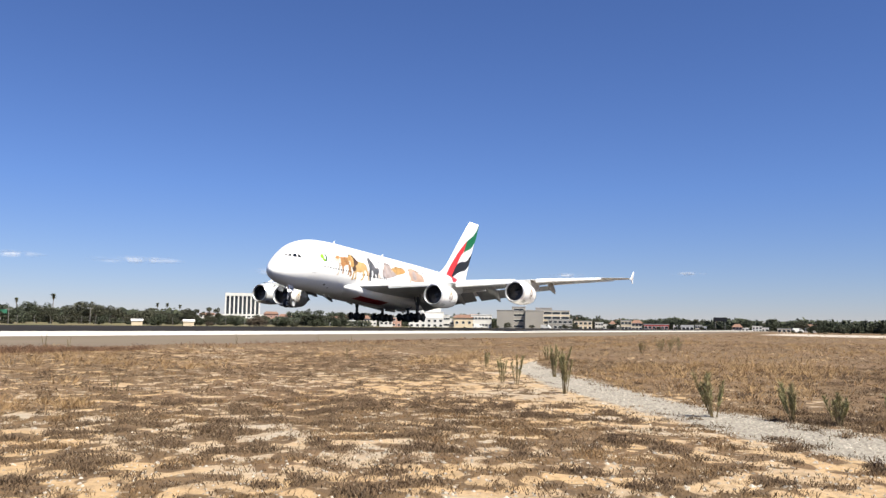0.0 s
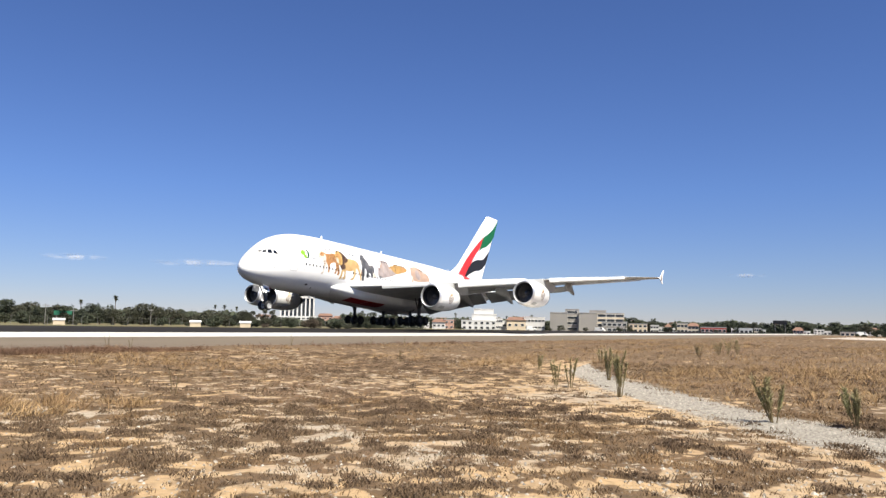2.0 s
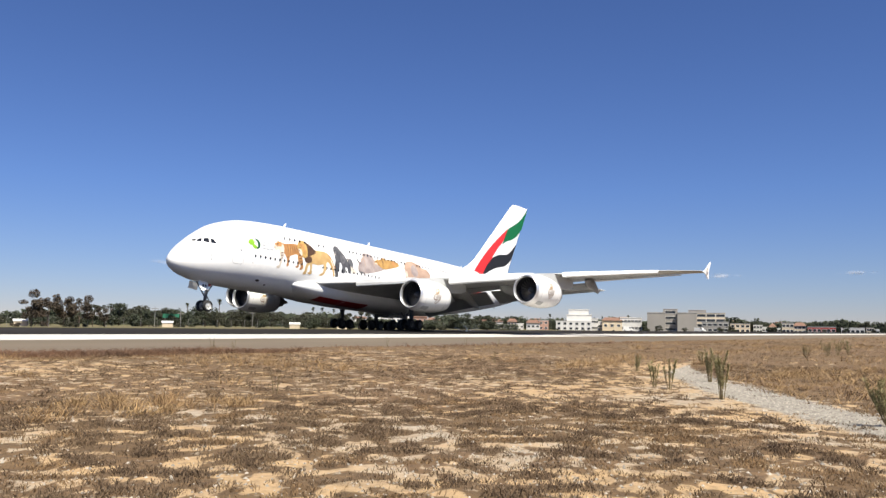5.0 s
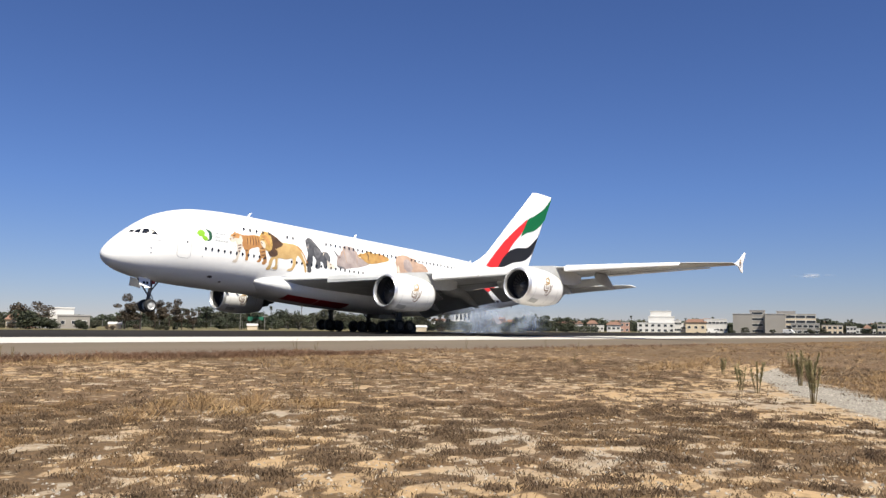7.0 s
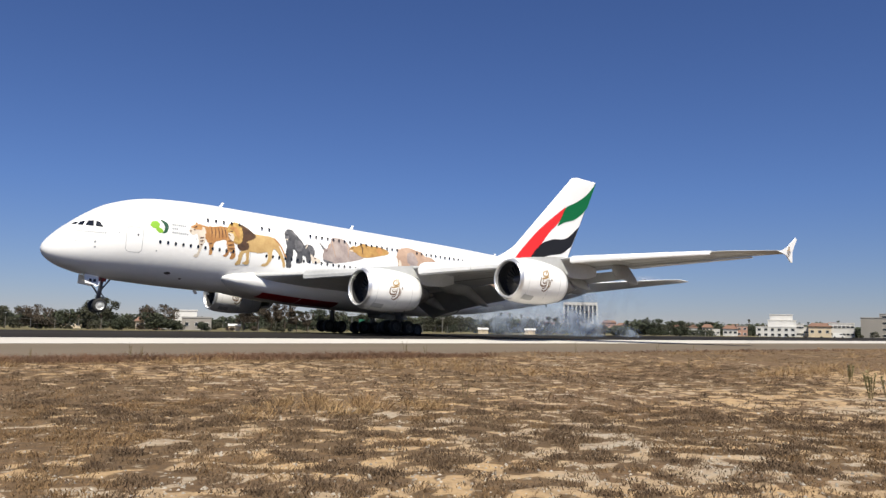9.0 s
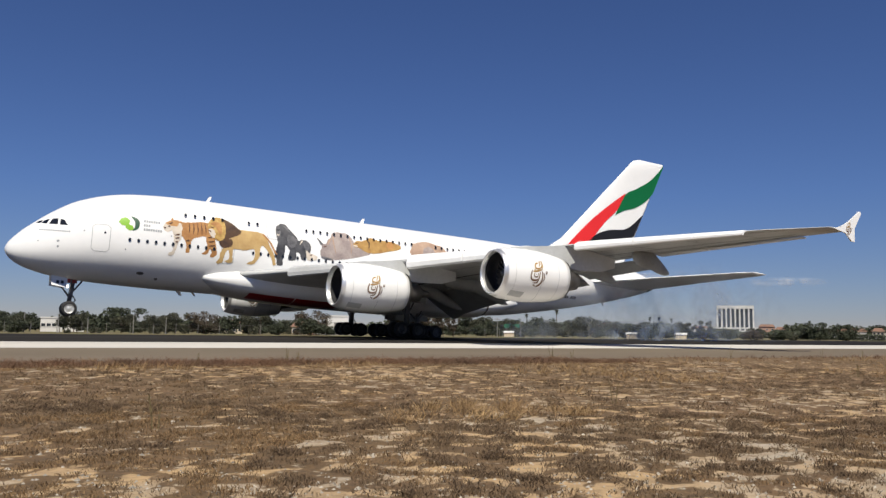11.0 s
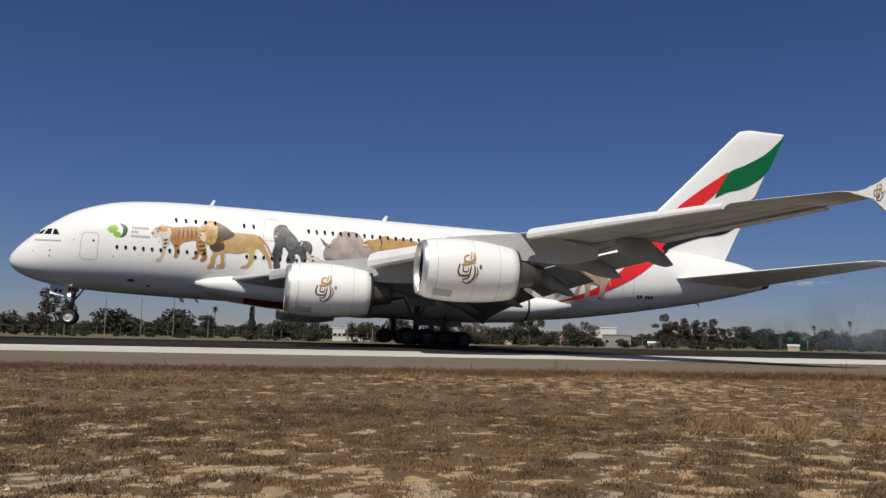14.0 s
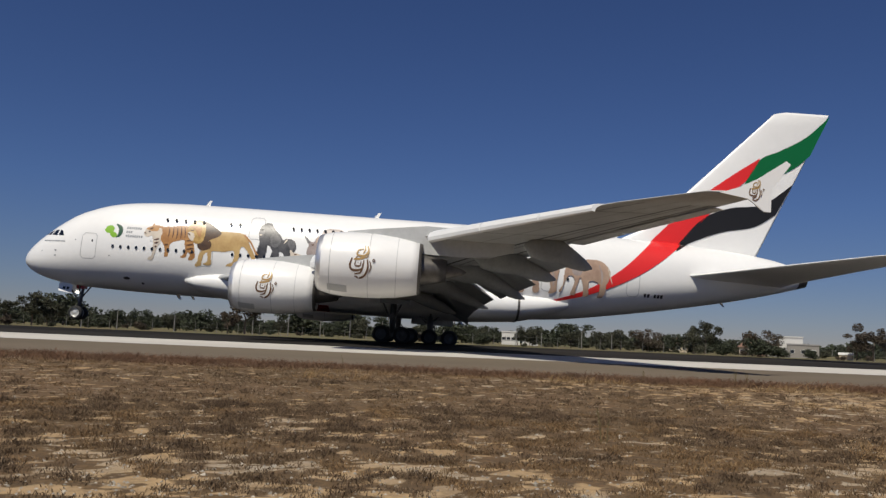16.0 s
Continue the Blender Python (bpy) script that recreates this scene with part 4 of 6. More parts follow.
# ---- tail ----
def fin_half(x, z):
    """Half thickness of the fin."""
    if z < 9.5 or z > 23.9:
        return 0.0
    k = (z - 10.9) / (23.75 - 10.9)
    le, te = 54.6 + (67.2 - 54.6) * k, 66.1 + (72.1 - 66.1) * k
    if z < 12.6:
        le -= 0.55 * (12.6 - z) ** 1.5
    u = (x - le) / (te - le)
    return (te - le) * 0.05 * max(0, foil(min(1, max(0, u)))[0] / 0.62) * 1.0 if 0 <= u <= 1 else 0.0


bm = bmesh.new()
rings = []
for k in range(15):
    z = 9.4 + (23.55 - 9.4) * k / 13 if k < 14 else 23.8
    q = (z - 10.9) / 12.85
    le, te = 54.6 + 12.6 * q, 66.1 + 6.0 * q
    if z < 12.6:
        le -= 0.55 * (12.6 - z) ** 1.5
    if k == 14:
        le += 0.9
    n = 14
    us = [0.5 * (1 - math.cos(math.pi * i / n)) for i in range(n + 1)]
    th = 0.05 * (te - le) if k < 14 else 0.02
    half = [foil(u)[0] / 0.62 * th for u in us]
    rings.append([(le + (te - le) * u, -h, z) for u, h in zip(us, half)] + [(le + (te - le) * u, h, z) for u, h in list(zip(us, half))[-2:0:-1]])
loft(bm, rings)
bmesh.ops.recalc_face_normals(bm, faces=bm.faces)
fin = part("fin", bm, M_WHITE, plane, "tall white fin with red, green and black bands", smooth=True)


def on_tail(side):
    return lambda x, z: (x, side * (max(fin_half(x, z), fus_side(x, z) if z < 10.9 else 0) + 0.05), z)


def fp(*pts):
    return [(54.93 + 0.0510 * (px - 1130), 11.5 + 0.052 * (415 - py) + 0.0045 * (px - 1130)) for px, py in pts]


for side in (-1, 1):
    bm = bmesh.new()
    decal_band(bm, fp((1340, 286), (1288, 318), (1235, 355), (1185, 398), (1135, 445), (1085, 487), (1030, 517), (957, 538)), fp((1342, 287), (1318, 325), (1278, 358), (1235, 404), (1187, 450), (1118, 495), (1040, 524), (957, 539)), on_tail(side), n=150, m=26)
    part("red_band", bm, M_RED, fin)
    bm = bmesh.new()
    decal_band(bm, fp((1468, 211), (1425, 248), (1378, 272), (1342, 288), (1316, 330)), fp((1434, 281), (1408, 302), (1375, 318), (1340, 326), (1312, 338)), on_tail(side), n=60, m=16)
    part("green_band", bm, M_GREEN, fin)
    bm = bmesh.new()
    decal_band(bm, fp((1404, 333), (1350, 368), (1290, 374), (1240, 394), (1189, 449)), fp((1374, 387), (1335, 408), (1280, 416), (1228, 432), (1188, 452)), on_tail(side), n=60, m=16)
    part("black_band", bm, M_BLACKP, fin)
    # tailplane
    bm = bmesh.new()
    rings = []
    for y, le, ch, z in ((0.6, 57.2, 10.4, 7.5), (3.0, 59.3, 8.6, 7.72), (9.0, 64.9, 5.7, 8.5), (14.0, 69.2, 3.5, 9.08), (15.15, 70.5, 2.3, 9.2)):
        rings.append(foil_ring(le, ch, side * y, z, 0.10, 1.0, n=10))
    loft(bm, rings)
    if side > 0:
        bmesh.ops.reverse_faces(bm, faces=bm.faces)
    part("tailplane", bm, M_WHITE, plane, "white swept tailplane", smooth=True)

# ---- landing gear ----
# main-wheel hubs: the shade beneath the aircraft is put into this darker tone
M_HUBDARK = material("grimy_hub", (0.09, 0.09, 0.088), 0.5, metal=0.3, var=0.3, scale=6)


def wheel_mesh(r, w):
    bm = bmesh.new()
    spin(bm, [(-w / 2, r * 0.62), (-w / 2, r * 0.85), (-w * 0.36, r * 0.97), (-w * 0.15, r), (w * 0.15, r), (w * 0.36, r * 0.97), (w / 2, r * 0.85), (w / 2, r * 0.62)], (0, 0, 0), 28, "y")
    tyre = bpy.data.meshes.new("tyre")
    bm.to_mesh(tyre)
    bm.free()
    tyre.materials.append(M_TYRE)
    bm = bmesh.new()
    spin(bm, [(-w * 0.5, r * 0.63), (-w * 0.44, r * 0.58), (-w * 0.3, r * 0.5), (-w * 0.34, r * 0.3), (-w * 0.46, r * 0.16), (-w * 0.46, 0.01)], (0, 0, 0), 20, "y")
    spin(bm, [(w * 0.5, r * 0.63), (w * 0.44, r * 0.58), (w * 0.3, r * 0.5), (w * 0.34, r * 0.3), (w * 0.46, r * 0.16), (w * 0.46, 0.01)], (0, 0, 0), 20, "y")
    for i in range(8):
        a = 6.2832 * i / 8
        for s in (-1, 1):
            tube(bm, (r * 0.4 * math.cos(a), s * w * 0.3, r * 0.4 * math.sin(a)), (r * 0.4 * math.cos(a), s * w * 0.42, r * 0.4 * math.sin(a)), 0.035, n=6)
    rim = bpy.data.meshes.new("rim")
    bm.to_mesh(rim)
    bm.free()
    rim.materials.append(M_HUB if r < 0.65 else M_HUBDARK)
    for me in (tyre, rim):
        me.polygons.foreach_set("use_smooth", [True] * len(me.polygons))
    return tyre, rim


MAIN, NOSE = wheel_mesh(0.70, 0.50), wheel_mesh(0.62, 0.42)
ROLLING = []


def wheel(parent, x, y, z, meshes, rolling=True):
    w = new("wheel")
    w.empty_display_size = 0.2
    w.parent = plane
    w.matrix_basis = pose(x, y, z)
    for nm, me in zip(("tyre", "rim"), meshes):
        ob = new(nm, me)
        ob.parent = w
    if rolling:
        ROLLING.append((w, x, y, z))


def gear_leg(x, y, top, axles, half, meshes, rolling, label, lean=0.0):
    g = new("landing_gear")
    g.empty_display_size = 0.3
    g.parent = plane
    tagged(g, label)
    r = 0.62 if meshes is NOSE else 0.70
    bm = bmesh.new()
    tube(bm, (x + lean, y, top), (x, y, r + 0.15), 0.19 if rolling else 0.13, n=14)
    tube(bm, (x + lean * 0.5, y, top - 0.9), (x, y, r + 0.5), 0.26 if rolling else 0.18, n=14)
    part("strut", bm, M_STRUT, g, "grey metal strut", smooth=True)
    bm = bmesh.new()
    if len(axles) > 1:
        box(bm, x + axles[0], x + axles[-1], y - 0.14, y + 0.14, r - 0.15, r + 0.18)
    for a in axles:
        tube(bm, (x + a, y - half, r), (x + a, y + half, r), 0.10, n=10)
    part("bogie", bm, M_STRUT, g)
    bm = bmesh.new()
    tube(bm, (x - 1.3, y, top - 0.1), (x - 0.05, y, r + 1.0), 0.08, n=8)
    tube(bm, (x + 1.0, y, top - 0.1), (x + 0.05, y, r + 1.2), 0.07, n=8)
    tube(bm, (x, y - (0.9 if rolling else 0.4), top), (x, y, r + 1.3), 0.07, n=8)
    tube(bm, (x + 0.2, y, r + 1.15), (x + 0.5, y, r + 0.75), 0.05, n=6)
    tube(bm, (x + 0.5, y, r + 0.75), (x + 0.12, y, r + 0.3), 0.05, n=6)
    part("brace", bm, M_STRUT, g)
    for a in axles:
        for s in (-1, 1):
            wheel(g, x + a, y + s * half, r, meshes, rolling)
    return g


nose_gear = gear_leg(5.15, 0, 3.3, (0.0,), 0.55, NOSE, False, "nose landing gear with two wheels hanging clear of the runway", lean=0.25)
for s in (-1, 1):
    bm = bmesh.new()
    v = [bm.verts.new(p) for p in ((3.55, s * 0.75, 3.25), (4.75, s * 0.75, 3.1), (4.75, s * 0.98, 2.3), (3.6, s * 0.98, 2.45))]
    bm.faces.new(v)
    r = bmesh.ops.extrude_face_region(bm, geom=list(bm.faces))
    bmesh.ops.translate(bm, vec=(0, s * 0.05, 0), verts=[q for q in r["geom"] if isinstance(q, bmesh.types.BMVert)])
    part("gear_door", bm, M_WHITE, nose_gear, "white nose gear door with plate lettering bars")
    bm = bmesh.new()
    for k in range(2):
        x = 3.95 + 0.34 * k
        v = [bm.verts.new((xx, s * (0.80 + (3.05 - zz) * 0.28 + 0.07), zz)) for xx, zz in ((x, 2.6), (x + 0.22, 2.6), (x + 0.22, 2.85), (x, 2.85))]
        bm.faces.new(v)
    part("lettering_bar", bm, M_BLACKP, nose_gear)
bm = bmesh.new()
box(bm, 4.85, 5.6, -0.3, 0.3, 2.75, 3.1)
part("strut_collar", bm, M_DKRED, nose_gear, "dark red strut collar")
M_LAMP = bpy.data.materials.new("landing_light")
M_LAMP.use_nodes = True
M_LAMP.node_tree.nodes["Principled BSDF"].inputs["Emission Color"].default_value = (1, 0.95, 0.85, 1)
M_LAMP.node_tree.nodes["Principled BSDF"].inputs["Emission Strength"].default_value = 3.0
for s in (-1, 1):
    bm = bmesh.new()
    spin(bm, [(0.12, 0.02), (0.12, 0.12), (0.0, 0.13), (-0.01, 0.1), (-0.02, 0.01)], (4.85, s * 0.22, 2.45), 14)
    part("gear_light", bm, M_LAMP, nose_gear)
for s in (-1, 1):
    gear_leg(33.5, s * 6.2, 4.2, (-0.85, 0.85), 0.68, MAIN, True, "wing landing gear with a four-wheel bogie")
    gear_leg(36.6, s * 2.65, 2.9, (-1.7, 0.0, 1.7), 0.76, MAIN, True, "body landing gear with a six-wheel bogie")
    for x0, x1, y, z0 in ((32.4, 34.8, s * 7.3, 3.2), (34.9, 38.6, s * 1.15, 1.8)):
        bm = bmesh.new()
        box(bm, x0, x1, y - 0.04, y + 0.04, z0, z0 + 1.0)
        part("gear_door", bm, M_FLAP, plane)

# ---- motion ----
FLIGHT = [  # seconds, x, pitch, height
    (0.0, 94.41, 3.23, 1.18), (0.5, 90.26, 3.22, 1.08), (1.0, 86.04, 3.20, 0.94), (1.5, 81.71, 3.19, 0.80), (2.0, 77.50, 3.22, 0.68), (2.5, 73.24, 3.29, 0.57),
    (3.0, 68.92, 3.37, 0.44), (3.5, 64.75, 3.46, 0.30), (4.0, 60.55, 3.54, 0.15), (4.6, 55.5, 3.62, 0.03), (5.4, 48.8, 3.68, 0.0), (6.5, 39.58, 3.66, 0.0), (7.0, 35.45, 3.57, -0.03),
    (7.5, 31.28, 3.44, -0.04), (8.0, 27.21, 3.32, -0.05), (8.5, 23.19, 3.22, -0.04), (9.7, 13.65, 3.04, 0.0), (11.0, 3.22, 2.87, 0.02), (11.5, -0.83, 2.76, 0.04), (12.0, -4.82, 2.62, 0.05),
    (12.5, -8.72, 2.48, 0.06), (13.0, -12.76, 2.37, 0.06), (13.5, -16.69, 2.27, 0.04), (14.0, -20.70, 2.15, 0.02), (14.5, -24.64, 2.02, 0.0), (15.0, -28.64, 1.89, -0.03), (15.5, -32.67, 1.78, -0.06), (16.0, -36.68, 1.67, -0.08)]


# ---- vegetation near the camera ----
M_TUFT = material("dry_grass", (0.21, 0.13, 0.06), 0.9, dark=(0.125, 0.078, 0.038), scale=0.6, fine=9, island=0.45)
M_STRAW = material("straw_grass", (0.31, 0.205, 0.095), 0.9, dark=(0.21, 0.127, 0.058), scale=0.6, fine=9, island=0.35)
M_SCRUB = material("brown_scrub", (0.085, 0.054, 0.030), 0.9, dark=(0.15, 0.10, 0.056), scale=0.7, fine=9, island=0.5)
M_RUSSET = material("russet_weeds", (0.16, 0.082, 0.044), 0.9, dark=(0.10, 0.058, 0.034), scale=0.5, fine=9, island=0.4)
M_WEED = material("green_weed_leaf", (0.18, 0.185, 0.08), 0.8, dark=(0.26, 0.20, 0.10), scale=3, island=0.35)
M_STEM = material("weed_stem", (0.17, 0.13, 0.06), 0.85, var=0.3, scale=4)
M_STONE = material("pale_stones", (0.36, 0.325, 0.27), 0.9, var=0.3, scale=6, island=0.45)


def near_z(x, y):
    z = ground_z(x, y)
    if y < 32.5:
        near = max(0, 1 - max(abs(x - 12), abs(y)) / 130)
        z += near * (0.025 * noise.noise(Vector((x * 0.5, y * 0.5, 0))) + 0.03 * noise.noise(Vector((x * 1.7, y * 1.7, 5))))
    return z


class Sheaf:
    """Collects many blades for one joined mesh."""
    def __init__(self):
        self.v, self.f = [], []

    def blade(self, x, y, z, dx, dy, h, w):
        a = random.uniform(0, 6.283)
        cx, cy = math.cos(a) * w, math.sin(a) * w
        k = len(self.v)
        self.v += [(x - cx, y - cy, z - 0.01), (x + cx, y + cy, z - 0.01), (x + dx * 0.45 + cx * 0.7, y + dy * 0.45 + cy * 0.7, z + h * 0.62), (x + dx * 0.45 - cx * 0.7, y + dy * 0.45 - cy * 0.7, z + h * 0.62), (x + dx, y + dy, z + h)]
        self.f += [(k, k + 1, k + 2, k + 3), (k + 3, k + 2, k + 4)]

    def done(self, name, mat, label, category):
        me = bpy.data.meshes.new(name)
        me.from_pydata(self.v, [], self.f)
        me.materials.append(mat)
        return tagged(new(name, me), label, category, kind="stuff")


tuft, straw, scrub, russet = Sheaf(), Sheaf(), Sheaf(), Sheaf()
rnd = random.Random(7)
random.seed(7)
for layer, (r0, r1, count, size) in enumerate(((7, 19, 46000, 1.0), (19, 42, 34000, 1.4), (42, 110, 9000, 2.2), (110, 330, 5000, 4.5))):
    for i in range(count):
        a = radians(rnd.uniform(-34, 97) if layer < 2 else rnd.uniform(40, 96))
        r = math.sqrt(rnd.uniform(r0 * r0, r1 * r1))
        x, y = r * math.sin(a), r * math.cos(a)
        if y > 33.2 or y < -9:
            continue
        b = bare(x, y)
        if rnd.random() < b * 1.12:
            continue
        z = near_z(x, y)
        k1 = noise.noise(Vector((x * 0.16, y * 0.22, 11)))
        knot = noise.noise(Vector((x * 1.7, y * 1.7, 21))) + 0.5 * noise.noise(Vector((x * 4.1, y * 4.1, 23)))
        if knot < 0.02 and y < 29 and layer < 2 and rnd.random() < 0.93:
            continue
        k2 = noise.noise(Vector((x * 0.7, y * 0.7, 4))) + 0.5 * noise.noise(Vector((x * 0.2, y * 0.2, 14)))
        if y > 30 + 1.5 * k1 and x < 70 and rnd.random() < 0.85:
            sh, h, s, nb = russet, rnd.uniform(0.1, 0.28), 0.22, 11
        elif k1 > (0.16 if x > 4 else 0.5) and y > 13 and rnd.random() < 0.4:
            sh, h, s, nb = straw, rnd.uniform(0.12, 0.34), 0.16, 9
        elif k2 > -0.12 and y < 28:
            big = rnd.random() < 0.15 + 0.8 * max(0, knot)
            sh, h, s, nb = scrub, rnd.uniform(0.06, 0.17) if big else rnd.uniform(0.02, 0.06), 0.13 if big else 0.16, 30 if big else 15
        else:
            sh, h, s, nb = tuft, rnd.uniform(0.02, 0.07) * (2.0 if rnd.random() < 0.1 else 1), 0.16, 14
        if x > 20 and y < path_mid(min(x, 60))[0] and rnd.random() < (0.34 if noise.noise(Vector((x * 0.05, y * 0.12, 2))) > 0.08 else 0.03):
            sh, h, s, nb = straw, rnd.uniform(0.10, 0.26), 0.18, 10
        if x > 30 and y < 20:
            h *= 1.5
        if layer > 1:
            nb = 9
        w = (0.0062 if sh is straw else 0.0048) * size
        for _ in range(nb):
            q, t = rnd.uniform(0, 6.283), s * size ** 0.7 * math.sqrt(rnd.random())
            px, py = x + t * math.cos(q), y + t * math.sin(q)
            if sh is scrub or sh is tuft:  # short twigs through a low dome
                q2, up = rnd.uniform(0, 6.283), h * (1 - (t / (s * size ** 0.7)) ** 2) * rnd.random()
                ln = rnd.uniform(0.02, 0.055) * size ** 0.7
                sh.blade(px, py, z + up, ln * math.cos(q2), ln * math.sin(q2), rnd.uniform(0.1, 0.9) * ln + 0.01, w * rnd.uniform(0.7, 1.6))
                continue
            lean = rnd.uniform(0.3, 1.6) * h
            q2 = q + rnd.uniform(-1.2, 1.2)
            sh.blade(px, py, z, lean * math.cos(q2) + (0.25 * h if sh is straw else 0), lean * math.sin(q2), h * rnd.uniform(0.4, 1.1), w * rnd.uniform(0.6, 1.5))
tuft.done("dry_grass", M_TUFT, "short dry brown grass tufts on sandy soil", "grass")
straw.done("straw_grass", M_STRAW, "taller pale straw grass bending in the wind", "grass")
scrub.done("low_scrub", M_SCRUB, "low grey-brown dead scrub on bare soil", "scrub")
russet.done("russet_weeds", M_RUSSET, "rust-red dry weeds along the pavement edge", "weeds")

# loose stones on the track and the bare soil
verts, faces = [], []
for i in range(15000):
    if i < 4500:
        x = rnd.uniform(8, 37)
        m, w = path_mid(x)
        y = m + rnd.gauss(0, 0.5) * w
    else:
        a, r = radians(rnd.uniform(-34, 92)), 8 * math.exp(rnd.random() * 1.2)
        x, y = r * math.sin(a), r * math.cos(a)
        if y > 32 or bare(x, y) < 0.22:
            continue
    z, s = near_z(x, y), rnd.uniform(0.010, 0.028) * (1.6 if rnd.random() < 0.08 else 1)
    k = len(verts)
    for dx, dy, dz in ((1, 0, 0), (0, 1, 0.1), (-1, 0, 0), (0, -1, -0.1), (0.1, 0.1, 0.75)):
        verts.append((x + dx * s * rnd.uniform(0.7, 1.3), y + dy * s * rnd.uniform(0.7, 1.3), z + dz * s))
    faces += [(k, k + 1, k + 4), (k + 1, k + 2, k + 4), (k + 2, k + 3, k + 4), (k + 3, k, k + 4)]
me = bpy.data.meshes.new("loose_stones")
me.from_pydata(verts, [], faces)
me.materials.append(M_STONE)
tagged(new("loose_stones", me), "pale loose stones on the gravel track", "stones", kind="stuff")


def weed(x, y, height, width, leafy, seed, dry=False):
    """A tall weed: several upright stems with small leaves."""
    r = random.Random(seed)
    random.seed(seed)
    ob = empty("weed_plant", "tall dry stalk at the pavement edge" if dry else "tall green roadside weed with brown lower stems", "plant", pose(x, y, near_z(x, y) - 0.01), "tall weeds")
    leaves = Sheaf()
    for k in range(r.randint(2, 3) if dry else r.randint(6, 9)):
        a, lean = r.uniform(0, 6.283), r.uniform(0.1, 0.55) * width
        h = height * r.uniform(0.65, 1.0)
        p0 = Vector((0.05 * math.cos(a), 0.05 * math.sin(a), 0))
        p1 = Vector((lean * 0.6 * math.cos(a), lean * 0.6 * math.sin(a), h * 0.5))
        p2 = Vector((lean * math.cos(a), lean * math.sin(a), h))
        stem = bmesh.new()
        tube(stem, p0, p1, 0.012, 0.010, n=5)
        tube(stem, p1, p2, 0.010, 0.004, n=5)
        part("stem", stem, M_STEM, ob)
        for i in range(int(1.15 * leafy * h / height)):
            t = r.uniform(0.25, 1.0) ** 0.8
            p = p0.lerp(p1, t * 2) if t < 0.5 else p1.lerp(p2, t * 2 - 1)
            q, l = r.uniform(0, 6.283), r.uniform(0.04, 0.10) * (0.5 if dry else 1)
            leaves.blade(p.x, p.y, p.z, l * math.cos(q), l * math.sin(q), l * r.uniform(0.4, 1.3), 0.009)
    me = bpy.data.meshes.new("foliage")
    me.from_pydata(leaves.v, [], leaves.f)
    me.materials.append(M_STEM if dry else M_WEED)
    lf = new("foliage", me)
    lf.parent = ob


for k, (x, y, h, w, n) in enumerate(((20.5, 6.7, 1.15, 0.7, 60), (16.7, 2.5, 0.95, 0.75, 70), (23.0, 9.0, 0.95, 0.5, 45), (23.4, 9.6, 0.8, 0.4, 35), (16.8, 1.1, 0.85, 0.6, 75), (16.5, 0.35, 0.65, 0.5, 50), (16.2, -0.5, 0.7, 0.5, 50), (28.5, 9.4, 1.1, 0.6, 55), (27.0, 9.2, 1.25, 0.5, 50),
                                     (38.6, 13.5, 0.8, 0.5, 40), (60.0, 12.5, 1.1, 0.9, 45), (62.5, 12.4, 1.2, 0.9, 45), (65.0, 12.2, 1.2, 1.0, 50), (54.0, 12.5, 0.9, 0.6, 40), (30.5, 13.2, 0.7, 0.3, 22))):
    weed(x, y, h * 0.9, w * 1.0, n * 1.6, 40 + k)
for k, (x, y, h) in enumerate(((24.8, 31.6, 0.75), (26.2, 31.8, 0.55), (37.5, 31.9, 0.7), (11.8, 32.2, 0.75), (12.3, 32.3, 0.6), (8.3, 32.2, 0.55), (-3.2, 32.3, 0.5), (45.0, 31.5, 0.7), (3.0, 14.2, 0.6), (13.8, 15.2, 0.7), (49.0, 31.5, 0.6), (30.8, 20.0, 0.6))):
    weed(x, y, h, 0.35, 14, 80 + k, dry=True)


# ---- trees ----
M_BARK = material("bark", (0.16, 0.12, 0.09), 0.9, var=0.4, scale=2, bump=0.3)
M_LEAF_A = material("dark_green_foliage", (0.026, 0.034, 0.017), 0.85, dark=(0.042, 0.048, 0.025), scale=0.4, island=0.5)
M_LEAF_B = material("olive_foliage", (0.052, 0.052, 0.029), 0.85, dark=(0.034, 0.036, 0.02), scale=0.4, island=0.5)
M_LEAF_C = material("brown_foliage", (0.075, 0.054, 0.035), 0.85, dark=(0.046, 0.036, 0.024), scale=0.4, island=0.5)
M_PALM = material("palm_fronds", (0.06, 0.075, 0.035), 0.75, dark=(0.09, 0.085, 0.045), scale=0.6, island=0.45)
M_SKIRT = material("dead_palm_fronds", (0.16, 0.11, 0.06), 0.9, var=0.3, scale=2)


def crown_mesh(name, lobes, count, leaf, mat, seed):
    """Many small leaf sprays spread through uneven lobes (x, y, z, radius x, radius z)."""
    r = random.Random(seed)
    v, f = [], []
    total = sum(l[3] * l[3] * l[4] for l in lobes)
    for x, y, z, rx, rz in lobes:
        for _ in range(int(count * rx * rx * rz / total)):
            d = Vector((r.gauss(0, 1), r.gauss(0, 1), r.gauss(0, 1))).normalized() * r.random() ** 0.4
            c = Vector((x + d.x * rx, y + d.y * rx, z + d.z * rz))
            u = Vector((r.gauss(0, 1), r.gauss(0, 1), r.gauss(0, 0.7))).normalized()
            w = u.orthogonal().normalized()
            w = Matrix.Rotation(r.uniform(0, 6.28), 3, u) @ w
            s = leaf * r.uniform(0.5, 1.3)
            k = len(v)
            v += [c - u * s, c + w * s * 0.55, c + u * s, c - w * s * 0.45]
            f.append((k, k + 1, k + 2, k + 3))
    me = bpy.data.meshes.new(name)
    me.from_pydata(v, [], f)
    me.materials.append(mat)
    return me


